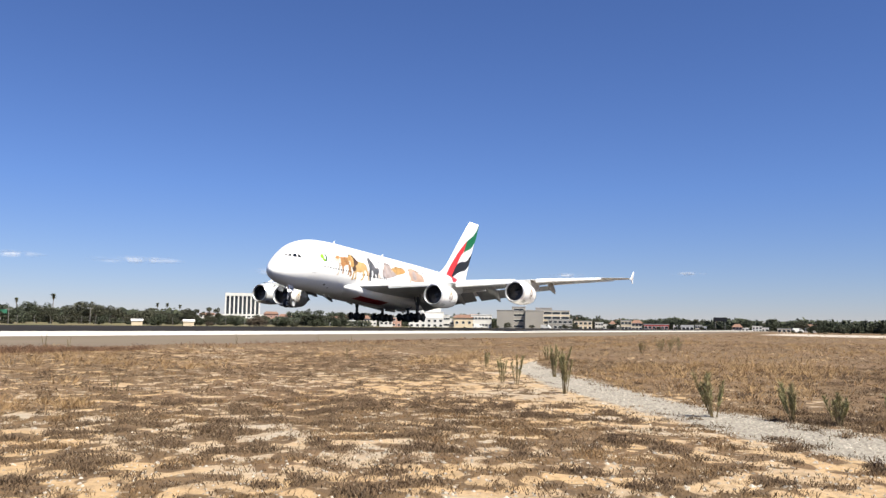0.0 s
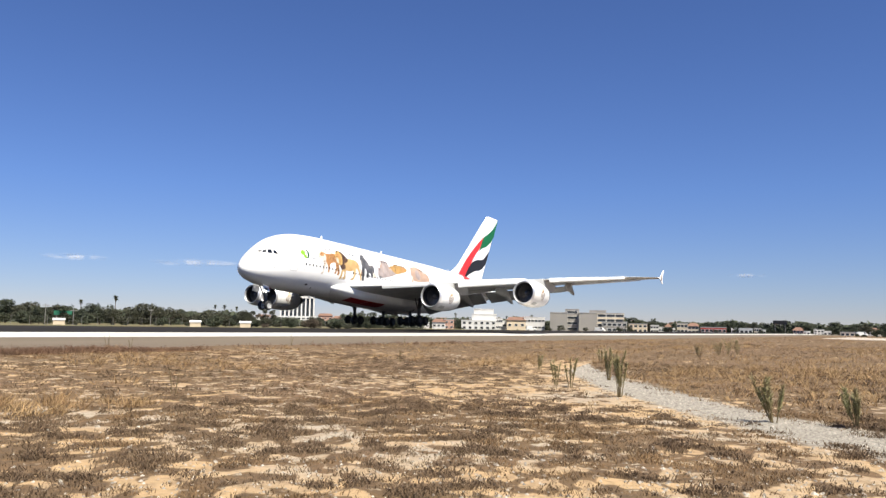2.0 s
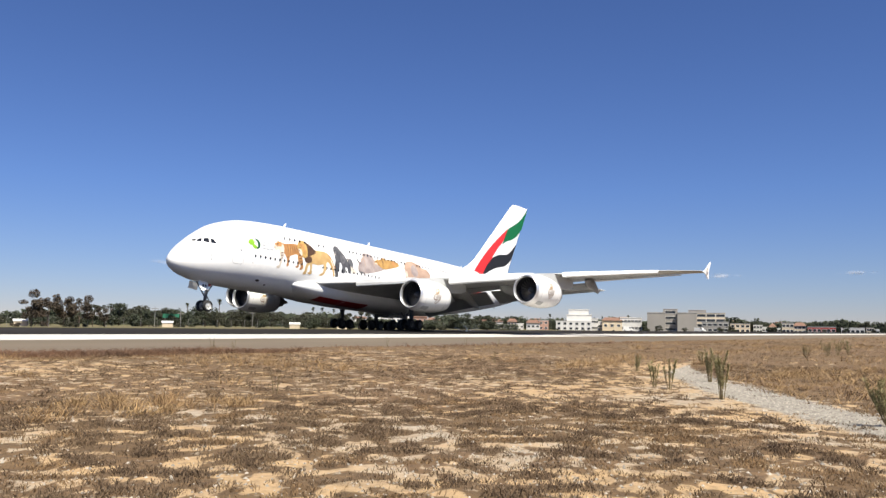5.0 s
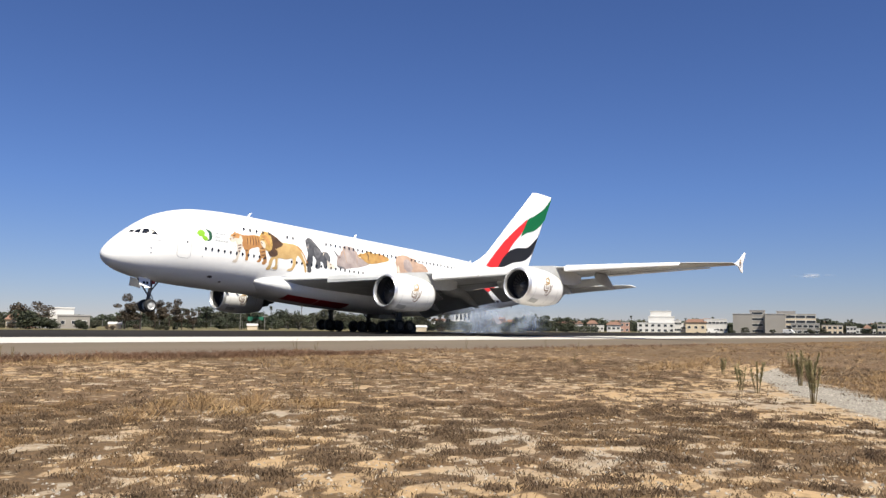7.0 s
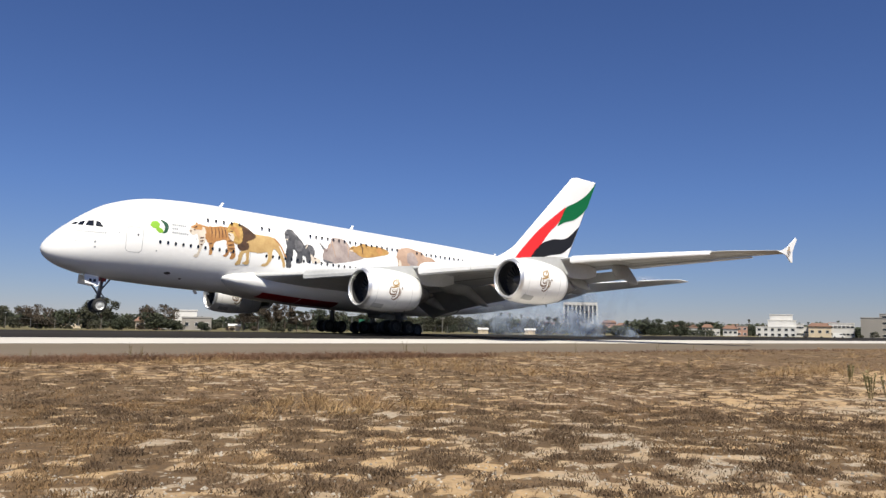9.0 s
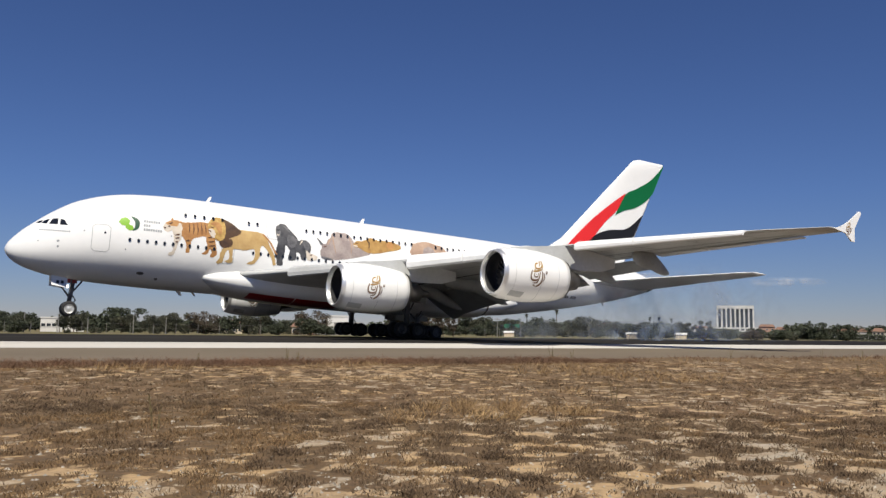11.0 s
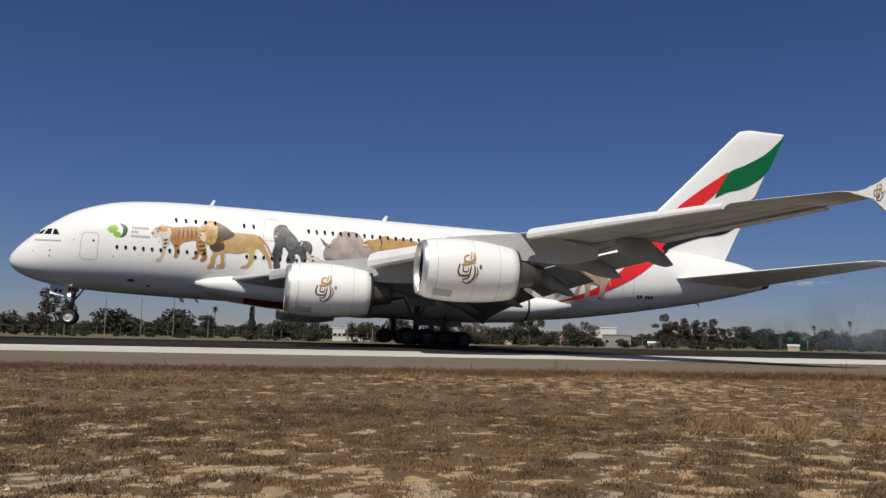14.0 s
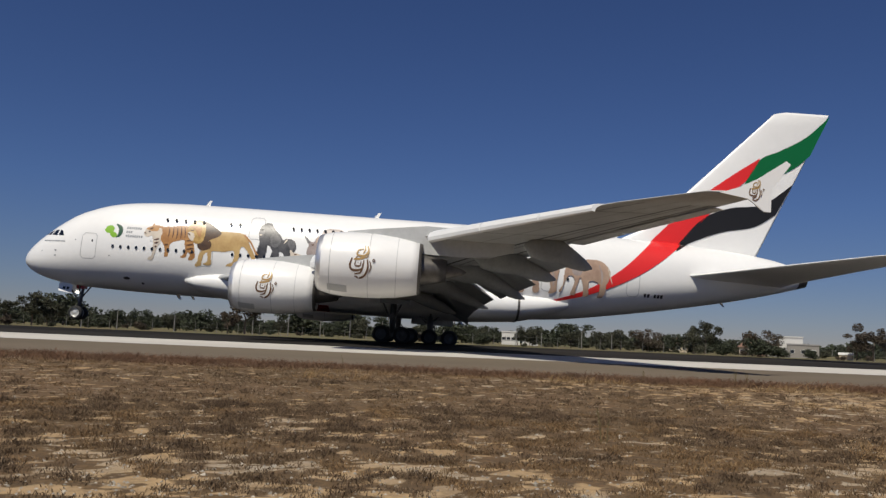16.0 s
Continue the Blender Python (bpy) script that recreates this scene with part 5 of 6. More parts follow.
def tree_kind(label, height, lobes, leaf, mat, seed, count, trunk=0.18, forks=4):
    """One tree at the origin: tapered trunk with limbs, and a crown."""
    ob = empty("tree", label, "tree", group="trees beyond the runway")
    bm = bmesh.new()
    r = random.Random(seed)
    top = Vector((r.uniform(-0.2, 0.2), 0, height * 0.42))
    tube(bm, (0, 0, -0.4), top, trunk, trunk * 0.65, n=8)
    for x, y, z, rx, rz in sorted(lobes, key=lambda l: -l[3])[:forks]:
        tube(bm, top * r.uniform(0.6, 1.0), (x * 0.8, y * 0.8, z), trunk * 0.5, trunk * 0.12, n=6)
    part("trunk", bm, M_BARK, ob)
    cr = new("crown", crown_mesh("crown", lobes, count, leaf, mat, seed))
    cr.parent = ob
    return ob


def lobes_for(kind, h, seed):
    r = random.Random(seed)
    if kind == "round":
        return [(r.uniform(-0.5, 0.5) * h, r.uniform(-0.4, 0.4) * h, h * (r.uniform(0.15, 0.60) if k > 4 else r.uniform(0.62, 0.8)), h * r.uniform(0.15, 0.3), h * r.uniform(0.12, 0.2)) for k in range(17)]
    if kind == "bush":
        return [(r.uniform(-0.6, 0.6) * h, r.uniform(-0.4, 0.4) * h, h * r.uniform(0.25, 0.65), h * r.uniform(0.3, 0.45), h * r.uniform(0.2, 0.35)) for _ in range(8)]
    if kind == "gum":
        return [(r.uniform(-0.36, 0.36) * h, r.uniform(-0.3, 0.3) * h, h * r.uniform(0.35, 0.92), h * r.uniform(0.09, 0.17), h * r.uniform(0.08, 0.15)) for _ in range(15)]
    if kind == "cypress":
        return [(0, 0, h * (0.2 + 0.14 * i), h * (0.12 - 0.014 * i), h * 0.13) for i in range(6)]
    return [(r.uniform(-0.5, 0.5) * h, 0, h * 0.5, h * 0.3, h * 0.3) for _ in range(5)]


KINDS = {}
for nm, mt, lab, hh in (("round", M_LEAF_A, "dark green round-crowned tree beyond the runway fence", 5.0), ("round", M_LEAF_B, "olive green round-crowned tree beyond the runway fence", 5.0), ("round", M_LEAF_C, "reddish brown round-crowned tree beyond the runway fence", 5.0), ("bush", M_LEAF_A, "dark green dense shrub on the far field", 2.2), ("bush", M_LEAF_B, "olive dry shrub on the far field", 2.0), ("bush", M_LEAF_C, "reddish brown dry shrub on the far field", 2.2),
                        ("gum", M_LEAF_B, "tall ragged eucalyptus with open olive crown", 8.0), ("gum", M_LEAF_C, "tall ragged eucalyptus with brown sparse crown", 8.0), ("cypress", M_LEAF_A, "slim dark green cypress", 6.0)):
    variants = []
    for k in range(3 if nm != "cypress" else 1):
        sd = 11 * len(KINDS) + k
        variants.append(tree_kind(lab, hh, lobes_for(nm, hh, sd), 0.06 * hh ** 0.55 + 0.06, mt, sd, {"round": 3200, "bush": 1700, "gum": 2800, "cypress": 1300}[nm], 0.05 * hh ** 0.7))
    KINDS[nm + mt.name[:4]] = (variants, hh)


def palm_kind():
    ob = empty("palm_tree", "tall slim fan palm with a small dark crown", "palm tree", group="palms beyond the runway")
    r = random.Random(5)
    bm = bmesh.new()
    tube(bm, (0, 0, -0.5), (0.15, 0, 6), 0.22, 0.17, n=8)
    tube(bm, (0.15, 0, 6), (0.1, 0, 12), 0.17, 0.14, n=8)
    part("trunk", bm, M_BARK, ob)
    sh = Sheaf()
    random.seed(5)
    for k in range(110):
        a, e = r.uniform(0, 6.283), r.uniform(-0.6, 1.2)
        l = r.uniform(1.4, 2.2)
        sh.blade(0.1, 0, 12.2, l * math.cos(a) * math.cos(e), l * math.sin(a) * math.cos(e), l * math.sin(e) - 0.2, 0.26)
    me = bpy.data.meshes.new("crown")
    me.from_pydata(sh.v, [], sh.f)
    me.materials.append(M_PALM)
    new("crown", me).parent = ob
    sh = Sheaf()
    for k in range(30):
        a = r.uniform(0, 6.283)
        sh.blade(0.1, 0, 12.0, 0.5 * math.cos(a), 0.5 * math.sin(a), -r.uniform(0.8, 1.7), 0.12)
    me = bpy.data.meshes.new("frond_skirt")
    me.from_pydata(sh.v, [], sh.f)
    me.materials.append(M_SKIRT)
    new("frond_skirt", me).parent = ob
    return ob


PALM = palm_kind()
first_used = set()


def put(ob, az, d, s, turn=0.0, z=None):
    """Stand a tree, or a copy of it, at a bearing and distance, at scale s."""
    x, y = d * math.sin(radians(az)), d * math.cos(radians(az))
    m = pose(x, y, ground_z(x, y) - 0.03 if z is None else z, 0, 0, turn) @ Matrix.Diagonal((s, s, s, 1))
    if ob.name not in first_used:
        first_used.add(ob.name)
        ob.matrix_basis = m
        return ob
    return copy_thing(ob, m)


def tree(kind, az, top, d, seed=0):
    """A tree whose top stands at the elevation top (degrees) as seen from the eye."""
    vs, hh = KINDS[kind]
    x, y = d * math.sin(radians(az)), d * math.cos(radians(az))
    h = EYE + d * math.tan(radians(top)) - ground_z(x, y)
    return put(vs[seed % len(vs)], az, d, h / (hh * 0.98), (seed * 77) % 360)


# the ones that stand out
for k, a in enumerate((("gumbrow", 28.1, 1.85, 225), ("gumbrow", 27.2, 1.35, 228), ("gumbrow", 29.0, 1.45, 232), ("gumbrow", 29.9, 1.4, 226), ("gumoliv", 30.7, 1.15, 230), ("gumbrow", 31.4, 0.95, 226), ("gumbrow", -12.5, 2.15, 210), ("gumbrow", -13.6, 1.3, 212), ("gumoliv", -25.4, 1.9, 215), ("gumoliv", -24.3, 1.2, 216), ("gumoliv", -26.8, 1.6, 220), ("gumoliv", -28.5, 1.5, 218),
                       ("roundbrow", 14.7, 1.2, 215), ("roundoliv", 17.6, 1.15, 215), ("gumoliv", 18.3, 1.75, 228), ("bushdark", 19.6, 0.55, 205), ("bushdark", 23.0, 0.35, 205), ("bushdark", 24.6, 0.3, 203), ("bushdark", 21.5, 0.5, 206), ("bushbrow", 26.3, 0.0, 200), ("cypressdark", 21.0, 1.25, 260), ("roundbrow", 21.9, 1.1, 226),
                       ("roundoliv", 11.6, 0.75, 205), ("roundoliv", 9.6, 0.9, 212), ("roundoliv", 7.0, 1.05, 225), ("roundoliv", 3.6, 0.6, 206), ("cypressdark", -0.5, 1.7, 240), ("gumoliv", 48.0, 1.35, 330), ("roundoliv", 12.9, 0.9, 230))):
    kind, az, top, d = a
    tree(kind, az, top, d, k)
rt = random.Random(21)
az = -36.0
while az < 92:
    n1 = noise.noise(Vector((az * 0.35, 0, 0)))
    if az < 15:
        top, step, kinds = rt.uniform(0.45, 1.1) + 0.3 * n1, 0.95, ("rounddark", "roundoliv", "rounddark", "gumoliv", "bushdark")
    elif az < 32:
        top, step, kinds = rt.uniform(0.3, 0.75), 0.8, ("rounddark", "roundoliv", "bushdark", "busholiv")
    elif az < 57:
        top, step, kinds = rt.uniform(0.6, 1.2) + 0.2 * n1 - (0.55 if 47 < az < 52 else 0.3 if az > 50 else 0), 0.8, ("rounddark", "roundoliv", "gumoliv", "busholiv")
    else:
        top, step, kinds = rt.uniform(0.15, 0.62), 0.85, ("rounddark", "bushdark", "roundoliv")
    d = rt.uniform(235, 300) if az < 32 else (rt.uniform(280, 360) if az < 57 else rt.uniform(470, 540))
    tree(rt.choice(kinds), az, top, d, rt.randint(0, 50))
    for _ in range(int(rt.random() < 0.75)):
        tree(rt.choice(("bushdark", "busholiv", "busholiv", "bushdark", "bushbrow")), az + rt.uniform(-0.5, 0.5), rt.uniform(-0.12, 0.36 if az < 57 else -0.02), d - rt.uniform(15, 45) - (60 if az > 57 else 0), rt.randint(0, 50))
    az += step * rt.uniform(0.7, 1.35)
for az, top, d in ((38.45, 1.6, 430), (36.4, 1.28, 430), (1.6, 1.85, 330), (-2.9, 1.75, 330), (54.4, 0.95, 520), (44.6, 1.15, 560), (45.2, 1.15, 560), (46.0, 1.05, 560), (60.8, 0.9, 520), (64.3, 0.75, 560), (66.0, 0.85, 560), (73.0, 0.75, 560), (74.0, 0.72, 560), (74.2, 0.75, 560), (75.5, 0.6, 560), (70.4, 0.95, 560), (78.4, 0.6, 560), (79.3, 0.6, 560)):
    x, y = d * math.sin(radians(az)), d * math.cos(radians(az))
    put(PALM, az, d, (EYE + d * math.tan(radians(top)) - ground_z(x, y)) / 13.4, az * 31 % 360)

# shrubs in front of the far houses
for k in range(24):
    tree(rt.choice(("bushdark", "busholiv", "roundoliv", "rounddark")), rt.uniform(57, 91), rt.uniform(-0.15, 0.22), rt.uniform(385, 425), rt.randint(0, 50))

# kinds that found no place
for variants, hh in KINDS.values():
    for ob in variants:
        if ob.name not in first_used:
            for o in (*ob.children_recursive, ob):
                bpy.data.objects.remove(o)

# far woods behind everything
verts, faces = [], []
rw = random.Random(3)
for az in [*np.arange(-40, 94, 0.16), *np.arange(32, 94, 0.11)]:
    d = rw.uniform(430, 520) if az < 50 else rw.uniform(520, 585)
    base = -0.2
    hi = (0.55 if az < 15 else 0.6 if az < 32 else 0.3 if 47 < az < 53 else 0.72 if az < 57 else 0.85) + 0.25 * noise.noise(Vector((az * 2.3, 2, 0))) + 0.25 * noise.noise(Vector((az * 0.5, 7, 0))) - (0.3 if az > 57 else 0)
    for _ in range(64):
        e, a = rw.uniform(base, hi) * rw.random() ** 0.3, az + rw.gauss(0, 0.12)
        c = Vector((d * math.sin(radians(a)), d * math.cos(radians(a)), EYE + d * math.tan(radians(e))))
        u = Vector((rw.gauss(0, 1), rw.gauss(0, 1), rw.gauss(0, 0.8))).normalized()
        w = u.orthogonal().normalized()
        s = rw.uniform(0.5, 1.4)
        k = len(verts)
        verts += [c - u * s, c + w * s * 0.7, c + u * s, c - w * s * 0.6]
        faces.append((k, k + 1, k + 2, k + 3))
me = bpy.data.meshes.new("far_woods")
me.from_pydata(verts, [], faces)
me.materials.append(M_LEAF_A)
tagged(new("far_woods", me), "dense dark green woods in the far distance", "woods", kind="stuff")


# ---- buildings and fences beyond the runway ----
M_PLASTER = material("white_plaster", (0.62, 0.61, 0.585), 0.85, var=0.15, scale=0.2, fine=2)
M_CREAM = material("cream_plaster", (0.60, 0.50, 0.36), 0.85, var=0.15, scale=0.2, fine=2)
M_PINK = material("pink_brick", (0.42, 0.25, 0.19), 0.85, var=0.2, scale=0.3, fine=3)
M_GREYC = material("grey_concrete", (0.30, 0.28, 0.255), 0.85, var=0.15, scale=0.15, fine=2)
M_TILE = material("red_roof_tiles", (0.22, 0.125, 0.085), 0.85, var=0.25, scale=0.6, fine=4)
M_REDP = material("red_shopfront", (0.42, 0.06, 0.05), 0.7, var=0.15, scale=0.5)
M_WINDOW = material("dark_window", (0.03, 0.035, 0.042), 0.15)
M_ROOF = material("grey_flat_roof", (0.35, 0.34, 0.33), 0.9, var=0.2, scale=0.3)
M_POLE = material("grey_pole", (0.22, 0.21, 0.20), 0.7, var=0.2, scale=1)
M_APRON = material("pale_apron", (0.46, 0.40, 0.33), 0.9, var=0.15, scale=0.1, fine=1)
M_SIGN = material("green_sign", (0.02, 0.14, 0.08), 0.5)
pane_meshes = {}


def pane(w, h):
    """A shared window: glass set in a proud frame."""
    key = (round(w, 2), round(h, 2))
    if key not in pane_meshes:
        bm = bmesh.new()
        box(bm, -w / 2, w / 2, -0.03, 0.10, -h / 2, h / 2, 0)
        t = min(0.12, w * 0.1)
        for a in ((-w / 2 - t, w / 2 + t, h / 2, h / 2 + t), (-w / 2 - t, w / 2 + t, -h / 2 - t, -h / 2), (-w / 2 - t, -w / 2, -h / 2, h / 2), (w / 2, w / 2 + t, -h / 2, h / 2)):
            box(bm, a[0], a[1], -0.12, 0.10, a[2], a[3], 1)
        me = bpy.data.meshes.new("window")
        bm.to_mesh(me)
        bm.free()
        me.materials.append(M_WINDOW), me.materials.append(M_PLASTER)
        pane_meshes[key] = me
    return pane_meshes[key]


def building(name, az0, az1, d, top, blocks, label, base=-1.2):
    """A house that faces the camera. blocks: (u0, u1, height share, depth, set back, material, roof, window rows, window columns, window w, h)."""
    azm = (az0 + az1) / 2
    w = 2 * d * math.tan(radians((az1 - az0) / 2))
    h = EYE + d * math.tan(radians(top)) - base
    ob = empty(name, label, "building", pose(d * math.sin(radians(azm)), d * math.cos(radians(azm)), base, 0, 0, -azm))
    for u0, u1, hs, depth, back, mat, roof, rows, cols, ww, wh in blocks:
        x0, x1, hh = -w / 2 + u0 * w, -w / 2 + u1 * w, h * hs
        bm = bmesh.new()
        box(bm, x0, x1, back, back + depth, 0, hh)
        wall = part("wall", bm, mat, ob)
        bm = bmesh.new()
        if roof == "flat":
            box(bm, x0 - 0.15, x1 + 0.15, back - 0.15, back + depth + 0.15, hh, hh + 0.35)
            part("roof", bm, M_ROOF if mat is not M_PLASTER else M_PLASTER, ob)
        else:
            v = [bm.verts.new(q) for q in ((x0 - 0.5, back - 0.5, hh), (x1 + 0.5, back - 0.5, hh), (x1 + 0.5, back + depth + 0.5, hh), (x0 - 0.5, back + depth + 0.5, hh), (x0 + 1.2, back + depth / 2, hh + 1.7), (x1 - 1.2, back + depth / 2, hh + 1.7))]
            for f in ((0, 1, 5, 4), (1, 2, 5), (2, 3, 4, 5), (3, 0, 4), (3, 2, 1, 0)):
                bm.faces.new([v[i] for i in f])
            part("roof", bm, M_TILE, ob)
        for r in range(rows):
            for c in range(cols):
                p = new("window", pane(ww, wh))
                p.parent = ob
                p.matrix_basis = pose(x0 + (x1 - x0) * (c + 0.5) / cols, back, hh * (r + 0.55) / rows)
    return ob, w, h


# tall office block with white columns in front of dark glass
ob, w, h = building("office_block", 48.9, 51.1, 900, 1.93, [(0, 1, 0.99, 22, 0.8, M_WINDOW, "flat", 0, 0, 1, 1), (-0.25, 1.2, 0.3, 20, -6, M_PLASTER, "flat", 2, 10, 3.2, 1.6)], "white office block with tall columns and dark glass")
for k in range(9):
    bm = bmesh.new()
    x = -w / 2 + w * k / 8
    box(bm, x - 0.75, x + 0.75, -0.6, 0.8, 0, h * 0.93)
    part("column", bm, M_PLASTER, ob)
bm = bmesh.new()
box(bm, -w / 2 - 0.6, w / 2 + 0.6, -0.9, 0.8, h * 0.9, h * 0.995)
part("cornice", bm, M_PLASTER, ob)

building("office_complex", 67.25, 72.35, 430, 1.28, [(0.0, 0.23, 0.84, 14, 0, M_GREYC, "flat", 0, 0, 1, 1), (0.2, 0.38, 1.0, 12, 3, M_GREYC, "flat", 4, 1, 5.2, 1.1), (0.38, 0.62, 0.84, 14, -1, M_GREYC, "flat", 0, 0, 1, 1), (0.52, 0.74, 0.97, 10, 6, M_GREYC, "flat", 1, 2, 1.4, 0.8), (0.62, 0.97, 0.84, 14, 1, M_CREAM, "flat", 4, 3, 4.0, 1.2), (0.68, 1.0, 0.45, 6, -6, M_GREYC, "flat", 2, 5, 1.8, 1.1)], "brown-grey concrete office complex in stepped blocks")
building("apartment_building", 61.2, 63.6, 430, 1.2, [(0, 1, 0.45, 10, 0, M_PLASTER, "flat", 2, 6, 1.4, 1.1), (0.3, 1, 0.75, 9, 2, M_PLASTER, "flat", 1, 5, 1.4, 1.1), (0.35, 0.92, 1.0, 8, 4, M_PLASTER, "flat", 1, 3, 1.8, 0.9)], "stepped white apartment building behind shrubs")
building("low_building", 64.3, 66.9, 440, 0.68, [(0, 0.5, 0.8, 9, 0, M_CREAM, "hip", 1, 3, 1.4, 1.2), (0.45, 1, 1.0, 9, 1, M_PLASTER, "flat", 2, 6, 1.4, 0.9)], "long white two-storey building")
building("house", 59.2, 60.7, 430, 0.62, [(0, 0.6, 0.6, 9, 0, M_PLASTER, "hip", 1, 3, 1.3, 1.0), (0.55, 1, 0.8, 8, 1, M_PINK, "flat", 2, 2, 1.2, 0.9)], "pink and white house with a tiled roof")
building("house", 72.5, 73.7, 440, 0.45, [(0, 1, 0.85, 9, 0, M_CREAM, "flat", 2, 4, 1.4, 1.1)], "two-storey cream house with dark windows")
building("house", 75.6, 77.0, 440, 0.50, [(0, 0.5, 0.9, 9, 0, M_CREAM, "flat", 2, 3, 1.4, 1.1), (0.5, 1, 0.7, 9, 1, M_CREAM, "hip", 2, 3, 1.4, 1.0)], "cream apartment house with rows of windows")
for az0, az1, d, top, mt, roof, lab in ((73.9, 74.8, 450, 0.36, M_PLASTER, "flat", "small white two-storey house"), (74.85, 75.5, 455, 0.28, M_CREAM, "hip", "small cream house with a tiled roof"), (80.4, 81.1, 460, 0.24, M_CREAM, "flat", "small cream two-storey house"), (82.7, 83.7, 470, 0.16, M_PINK, "hip", "small pink house with a tiled roof"), (83.9, 84.9, 480, 0.2, M_PLASTER, "flat", "small white house by the field"), (63.6, 64.3, 445, 0.75, M_PLASTER, "flat", "narrow white apartment block"), (57.9, 59.0, 450, 0.45, M_CREAM, "hip", "cream house with a tiled roof")):
    building("house", az0, az1, d, top, [(0, 0.6, 0.85, 8, 0, mt, roof, 2, 3, 1.0, 0.9), (0.55, 1, 0.65, 8, 1.5, M_PLASTER, "flat", 1, 2, 1.1, 0.9)], lab)
building("shop", 77.1, 78.7, 440, 0.22, [(0, 1, 0.95, 8, 0, M_REDP, "flat", 1, 6, 1.5, 1.2)], "low red-fronted shop with square windows")
building("house", 79.0, 80.3, 450, 0.2, [(0, 1, 0.9, 9, 0, M_PLASTER, "flat", 1, 5, 1.4, 1.0)], "low white building with a flat roof")
building("house", 85.4, 86.2, 430, 0.05, [(0, 1, 0.9, 8, 0, M_CREAM, "flat", 1, 3, 1.3, 1.0)], "small cream hut by the far road")
building("house", 87.0, 87.9, 520, 0.3, [(0, 1, 0.7, 9, 0, M_PLASTER, "hip", 1, 3, 1.3, 1.0)], "white house with a hipped roof")
building("house", 55.8, 57.6, 520, 0.5, [(0, 1, 0.75, 9, 0, M_PLASTER, "hip", 1, 5, 1.4, 1.2)], "white house with a tiled roof above a hedge")
building("house", 52.4, 54.0, 560, 0.55, [(0, 0.55, 0.8, 9, 0, M_CREAM, "hip", 2, 3, 1.4, 1.1), (0.5, 1, 1, 9, 2, M_PLASTER, "flat", 2, 3, 1.3, 1.0)], "cream and white houses behind a hedge")
building("house", 20.4, 22.7, 245, 0.62, [(0, 0.45, 0.6, 7, 0, M_CREAM, "hip", 1, 3, 1.0, 0.9), (0.4, 0.8, 1.0, 6, 2, M_PINK, "flat", 2, 2, 0.9, 0.8), (0.75, 1, 0.7, 5, 0, M_PLASTER, "flat", 1, 1, 0.9, 0.8)], "pink-walled house among shrubs")
building("warehouse", 22.8, 25.1, 238, 0.92, [(0, 0.6, 1.0, 7, 1, M_PLASTER, "flat", 0, 0, 1, 1), (0.2, 1.0, 0.66, 6, -3, M_GREYC, "flat", 1, 3, 0.9, 0.9)], "white block with a grey lean-to")
rb = random.Random(77)
az = 33.0
while az < 91:
    w = rb.uniform(0.45, 1.0)
    wall, roof = rb.choice((M_PLASTER, M_CREAM, M_PLASTER, M_PINK, M_GREYC)), rb.choice(("flat", "hip", "hip"))
    tone = {M_PLASTER: "white", M_CREAM: "cream", M_PINK: "pink", M_GREYC: "grey"}[wall]
    building("house", az, az + w, rb.uniform(590, 680), rb.uniform(0.30, 0.62) + (0.2 if 48 < az < 66 else 0), [(0, 1, 0.8, 8, 0, wall, roof, 2, rb.randint(3, 5), 1.1, 0.9)], "small %s far house with a %s roof among trees" % (tone, "flat" if roof == "flat" else "tiled"))
    az += w + rb.uniform(0.15, 1.6)
building("house", 4.9, 7.4, 260, 0.62, [(0, 0.5, 0.9, 7, 0, M_PLASTER, "flat", 1, 4, 1.1, 0.8), (0.55, 1, 1.0, 7, 3, M_PLASTER, "flat", 1, 4, 1.1, 0.8)], "long low white sheds behind trees")
building("house", 16.0, 17.2, 260, 0.42, [(0, 1, 0.8, 7, 0, M_CREAM, "hip", 1, 3, 1.0, 0.9)], "small cream house under trees")

# pale field huts and parked vans along the far fence
van_body = material("van_white", (0.72, 0.72, 0.70), 0.4, var=0.1, scale=1)


def van():
    ob = empty("van", "parked white van beside the far fence", "van", group="vans by the far fence")
    bm = bmesh.new()
    rings = []
    for y in (-0.95, -0.85, 0.85, 0.95):
        k = 0.08 if abs(y) > 0.9 else 0.0
        rings.append([(x, y, z) for x, z in ((-2.5 + k, 0.35), (2.5 - k, 0.35), (2.5 - k, 1.0), (1.75, 1.25 - k), (1.15, 2.0 - k), (-2.4 + k, 2.05 - k))])
    loft(bm, rings)
    part("body", bm, van_body, ob)
    for s in (-1, 1):
        bm = bmesh.new()
        v = [bm.verts.new((x, s * 0.965, z)) for x, z in ((0.4, 1.3), (1.55, 1.3), (1.1, 1.85), (0.4, 1.85))]
        bm.faces.new(v if s < 0 else v[::-1])
        part("window", bm, M_WINDOW, ob)
    for x in (-1.6, 1.6):
        for s in (-0.85, 0.85):
            bm = bmesh.new()
            spin(bm, [(-0.1, 0.02), (-0.1, 0.33), (0.1, 0.33), (0.1, 0.02)], (x, s, 0.34), 14, "y")
            part("wheel", bm, M_TYRE, ob)
    return ob


